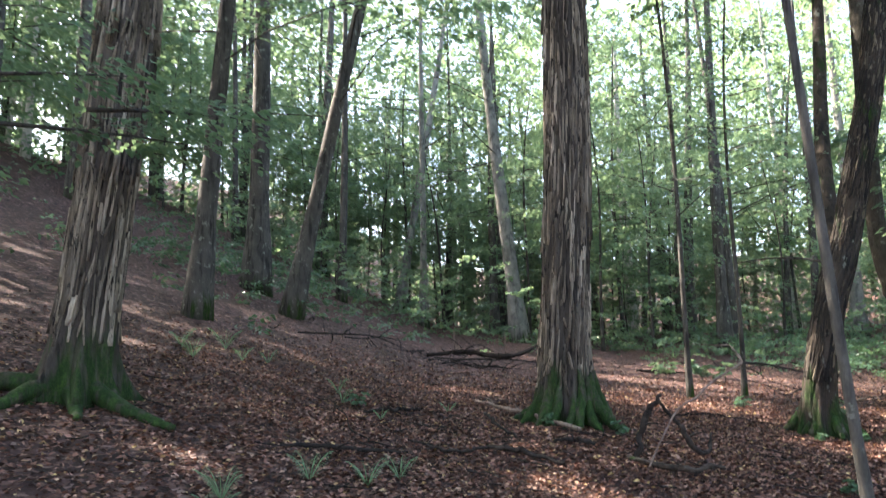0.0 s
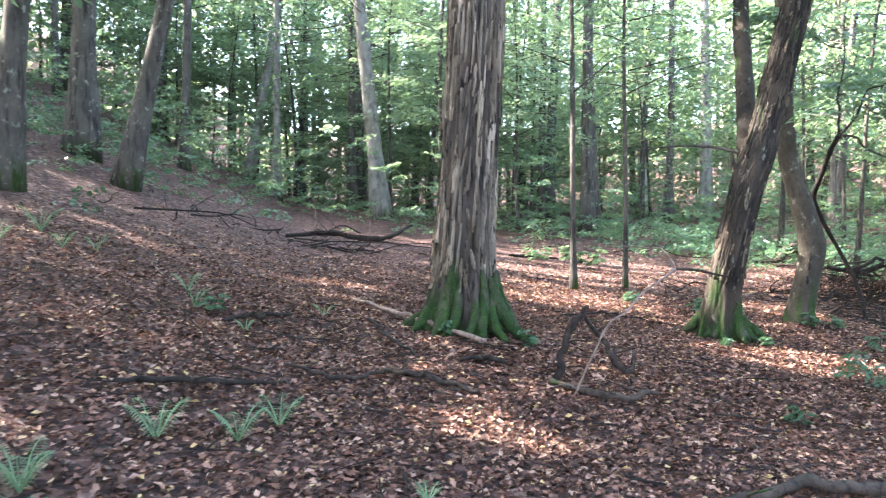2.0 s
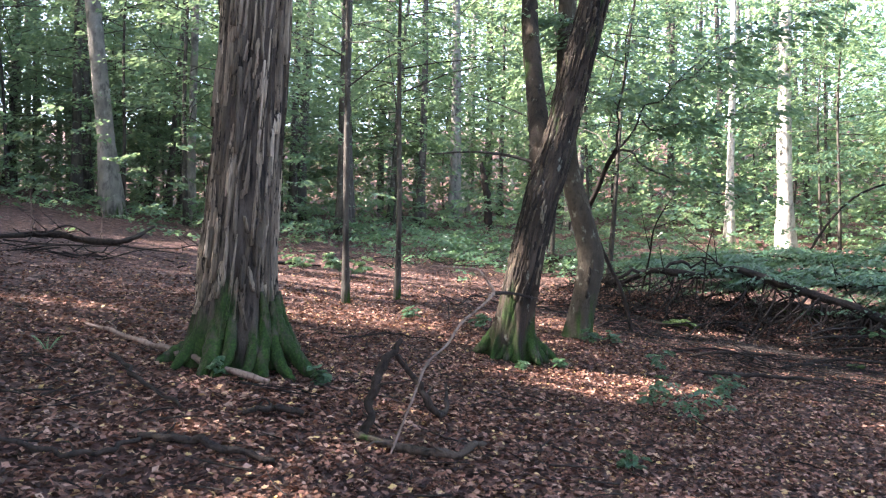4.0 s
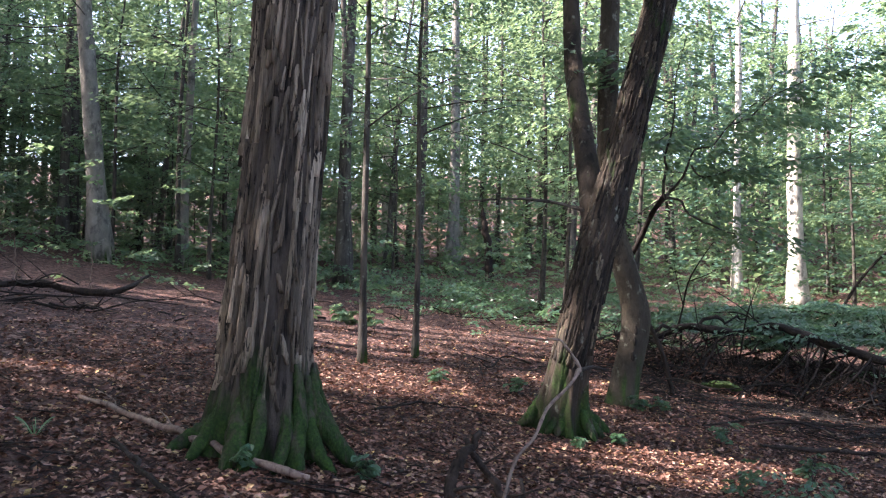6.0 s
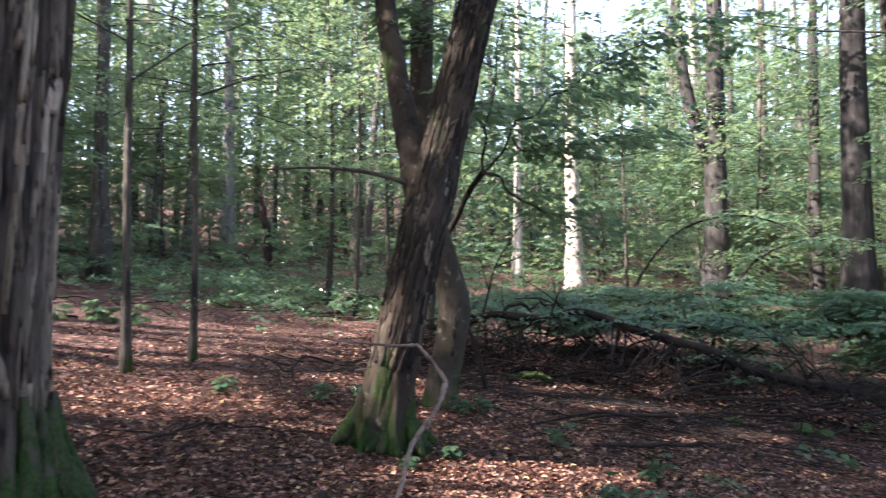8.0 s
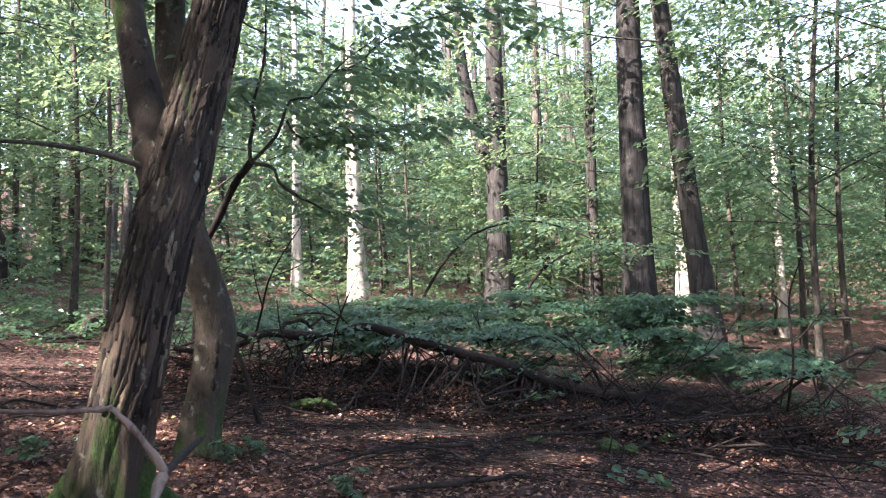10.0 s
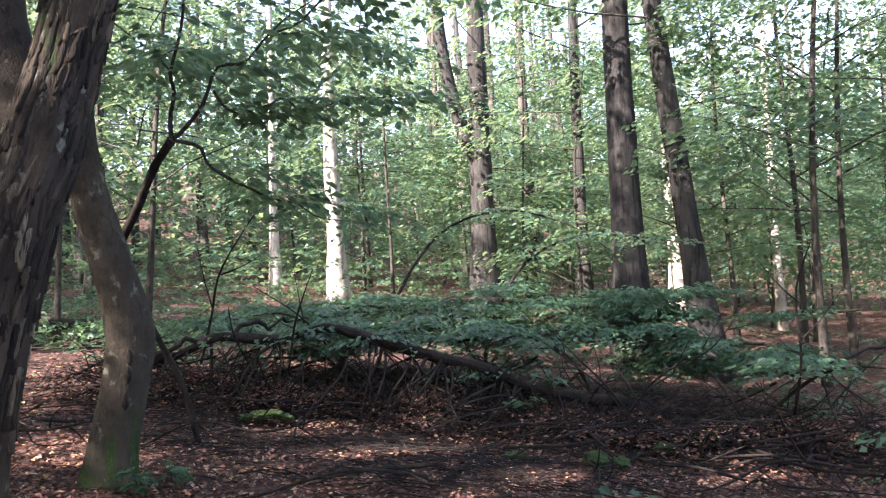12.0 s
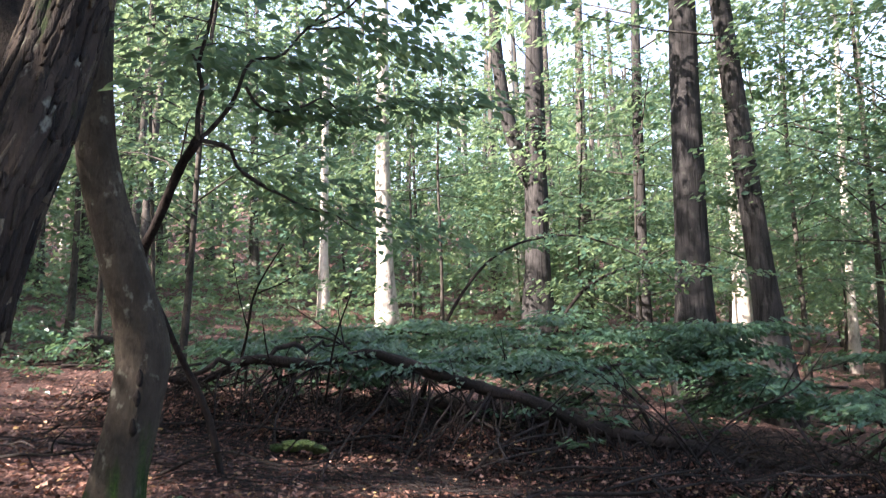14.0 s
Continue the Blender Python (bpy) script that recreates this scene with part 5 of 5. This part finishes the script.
def seedling(x, y, size, label="pale green beech seedling in the leaf litter", leaf=0.05, per=16, mat=None):
    o = at_ground(x, y)
    o.z += lump(x, y)
    t = thing("seedling", o, label, "seedling", "seedlings on the woodland floor")
    org, hd = [], []
    for k in range(3):
        a = rng.uniform(0, 6.28)
        top = (math.cos(a) * size * 0.3, math.sin(a) * size * 0.3, size * rng.uniform(0.6, 1.0))
        part("stem", tube([(0, 0, -0.02, 0.004), (top[0] * 0.4, top[1] * 0.4, top[2] * 0.55, 0.003), (*top, 0.0015)], 8, 4), mat_bark_twig, t)
        for q in (0.5, 0.75, 1.0):
            org.append(np.array(top) * q)
            hd.append(rng.uniform(0, 6.28))
    part("foliage", sprays(np.array(org), np.array(hd), np.full(len(org), size * 0.5), per, leaf, rng, full=True), mat or mat_leaf_low, t, smooth=False)


seedling(4.75, 7.65, 0.5, "pale blue-green leafy seedling standing in the litter", 0.05, 22)
seedling(4.9, 8.3, 0.3)
for x, y, sz in ((4.4, 9.6, 0.1), (4.95, 9.7, 0.12), (5.6, 11.4, 0.3), (5.2, 11.6, 0.25), (6.3, 10.8, 0.2), (6.7, 10.9, 0.2), (6.28, 8.67, 0.25), (1.15, 8.75, 0.15), (1.9, 8.6, 0.16), (6.3, 9.6, 0.25), (4.5, 12.2, 0.2), (-0.9, 9.0, 0.2), (3.4, 6.9, 0.16)):
    seedling(x, y, sz)
for x, y in ((5.2, 16.9), (5.5, 17.1), (5.9, 16.8), (4.7, 17.0)):
    seedling(x, y, 0.4, "sunlit yellow-green seedling at the edge of the clearing", 0.08, 24, mat_leaf)


def undergrowth(name, label, n, cx, cy, sx, sy, h, leaf, mat):
    """A patch of low leafy growth that nobody could count."""
    x, y = rng.normal(cx, sx, n), rng.normal(cy, sy, n)
    org = np.stack([x, y, height(x, y) + h * rng.random(n)], 1)
    ob = part(name, sprays(org, rng.uniform(0, 6.28, n), np.full(n, 0.55), 22, leaf, rng), mat, smooth=False)
    tagged(ob, label, "undergrowth", kind="stuff")


undergrowth("low_shrubs", "low blue-green leafy shrubs beyond the clearing", 420, 11.8, 20.5, 2.4, 2.6, 0.7, 0.1, mat_leaf_low)
undergrowth("low_shrubs", "low green growth on the slope", 260, -5.5, 22.0, 2.2, 3.6, 0.8, 0.11, mat_leaf_low)
undergrowth("low_shrubs", "low leafy growth behind the clearing", 240, 6.5, 26.0, 3.5, 2.6, 0.6, 0.11, mat_leaf)
undergrowth("low_shrubs", "low leafy growth behind the brush pile", 420, 17.0, 13.0, 3.0, 5.0, 0.8, 0.11, mat_leaf_low)

undergrowth("low_shrubs", "low sunlit growth far behind the brush pile", 170, 26.0, 20.0, 5.0, 4.0, 0.6, 0.13, mat_leaf)

undergrowth("low_shrubs", "low green shoots on the upper slope", 520, -3.5, 27.5, 5.0, 3.5, 2.4, 0.13, mat_leaf)
undergrowth("low_shrubs", "low sunlit beech shoots in the wood behind", 420, 9.0, 30.0, 6.0, 4.5, 1.6, 0.13, mat_leaf)
undergrowth("low_shrubs", "low beech shoots deep in the wood", 380, 22.0, 26.0, 4.5, 5.0, 1.6, 0.13, mat_leaf)
# the thin stem that stands close to the path
sapling(2.17, 4.18, 0.032, 8.0, "thin leaning stem of a young tree beside the path", (-0.09, 0.02), 5.0)
# boughs that hang across the old tree at the start
for x, y, z, a, l in ((-3.9, 5.9, 3.9, 0.1, 1.5), (-3.6, 6.1, 3.6, 0.5, 1.6), (-2.9, 6.4, 3.8, 0.3, 1.2)):
    leafy_branch((x, y, z), a, l, 0.05, label="leafy beech bough hanging across an old trunk", per=15, leaf=0.085, mat=mat_leaf)
# young beeches that lean over the old tree at the start
for x, y, k, sc in ((-4.9, 6.0, 3, 1.0), (-5.6, 8.2, 2, 1.1)):
    ob = copy_thing(YOUNG[k], Matrix.Translation(at_ground(x, y, -0.05)) @ Matrix.Rotation(1.0 + x, 4, "Z"))
    ob.scale = (sc, sc, sc)


def arching_stem(rows, label):
    o = at_ground(rows[0][0], rows[0][1])
    t = thing("arching_stem", o, label, "tree", "arching stems over the brush")
    pts = [(x - o.x, y - o.y, h, r) for x, y, h, r in rows]
    part("stem", tube(pts, 26, 7, 0.15, rows[0][1] % 1), mat_brush, t)
    s = spline(pts, 20)[7:]
    hd = rng.uniform(0, 6.28, len(s) * 2)
    part("foliage", sprays(np.repeat(s[:, :3], 2, 0), hd, np.full(len(hd), 0.6), 20, 0.09, rng, full=True), mat_leaf, t, smooth=False)


arching_stem([(13.6, 13.6, -0.05, 0.03), (13.9, 13.3, 1.2, 0.028), (14.2, 12.6, 2.2, 0.024), (14.5, 11.6, 2.5, 0.018), (14.7, 10.6, 2.2, 0.012), (14.8, 9.9, 1.7, 0.005)], "thin dark stem arching over the brush")
arching_stem([(14.2, 12.0, -0.05, 0.032), (14.4, 11.8, 1.0, 0.03), (14.6, 11.2, 1.9, 0.026), (14.8, 10.2, 2.2, 0.02), (15.0, 9.0, 2.0, 0.01)], "thin dark stem bent over the brush")


def far_woods():
    """Leaf masses and stems of the wood beyond, too far off to be told apart."""
    g = np.random.default_rng(21)
    n = 4200
    a, d = g.uniform(-1.3, 2.3, n), g.uniform(43, 95, n)
    x, y = 3 + d * np.sin(a), 6 + d * np.cos(a)
    org = np.stack([x, y, height(x, y) + 0.5 + np.where(a > 1.0, 12, np.where(a > 0.75, 15, 25)) * g.random(n)], 1)
    ob = part("far_woods", sprays(org, g.uniform(0, 6.28, n), np.full(n, 2.6), 30, 0.6, g, thick=0.2), mat_leaf, smooth=False)
    tagged(ob, "dense green foliage of the wood far off", "woods", kind="stuff")
    n = 3000
    a, d = g.uniform(-1.1, 2.0, n), g.uniform(27, 52, n)
    x, y = 3 + d * np.sin(a), 6 + d * np.cos(a)
    org = np.stack([x, y, height(x, y) + 0.2 + np.where(a < 0.7, 9.0, 6.0) * g.random(n) ** 1.2], 1)
    ob = part("far_woods", sprays(org, g.uniform(0, 6.28, n), np.full(n, 1.7), 26, 0.28, g, thick=0.25), mat_leaf, smooth=False)
    tagged(ob, "green undergrowth of the wood beyond the clearing", "woods", kind="stuff")
    n = 2600
    a, d = g.uniform(-0.7, 0.85, n), g.uniform(30, 50, n)
    x, y = 3 + d * np.sin(a), 6 + d * np.cos(a)
    org = np.stack([x, y, height(x, y) + 3 + 17 * g.random(n)], 1)
    ob = part("far_woods", sprays(org, g.uniform(0, 6.28, n), np.full(n, 1.8), 26, 0.28, g, thick=0.15), mat_leaf, smooth=False)
    tagged(ob, "leafy crowns of the wood beyond the clearing", "woods", kind="stuff")
    stems = []
    for k in range(220):
        a, d = g.uniform(-1.2, 2.2), g.uniform(40, 80)
        px, py = 3 + d * math.sin(a), 6 + d * math.cos(a)
        z = float(height(px, py))
        stems.append(tube([(px, py, z - 0.3, 0.22), (px + g.normal(0, 0.2), py, z + 7, 0.17), (px + g.normal(0, 0.5), py, z + 15, 0.08)], 5, 6, cap=False))
    ob = part("far_stems", join(*stems), mat_bark_far)
    tagged(ob, "slender trunks of the wood far off", "woods", kind="stuff")


far_woods()
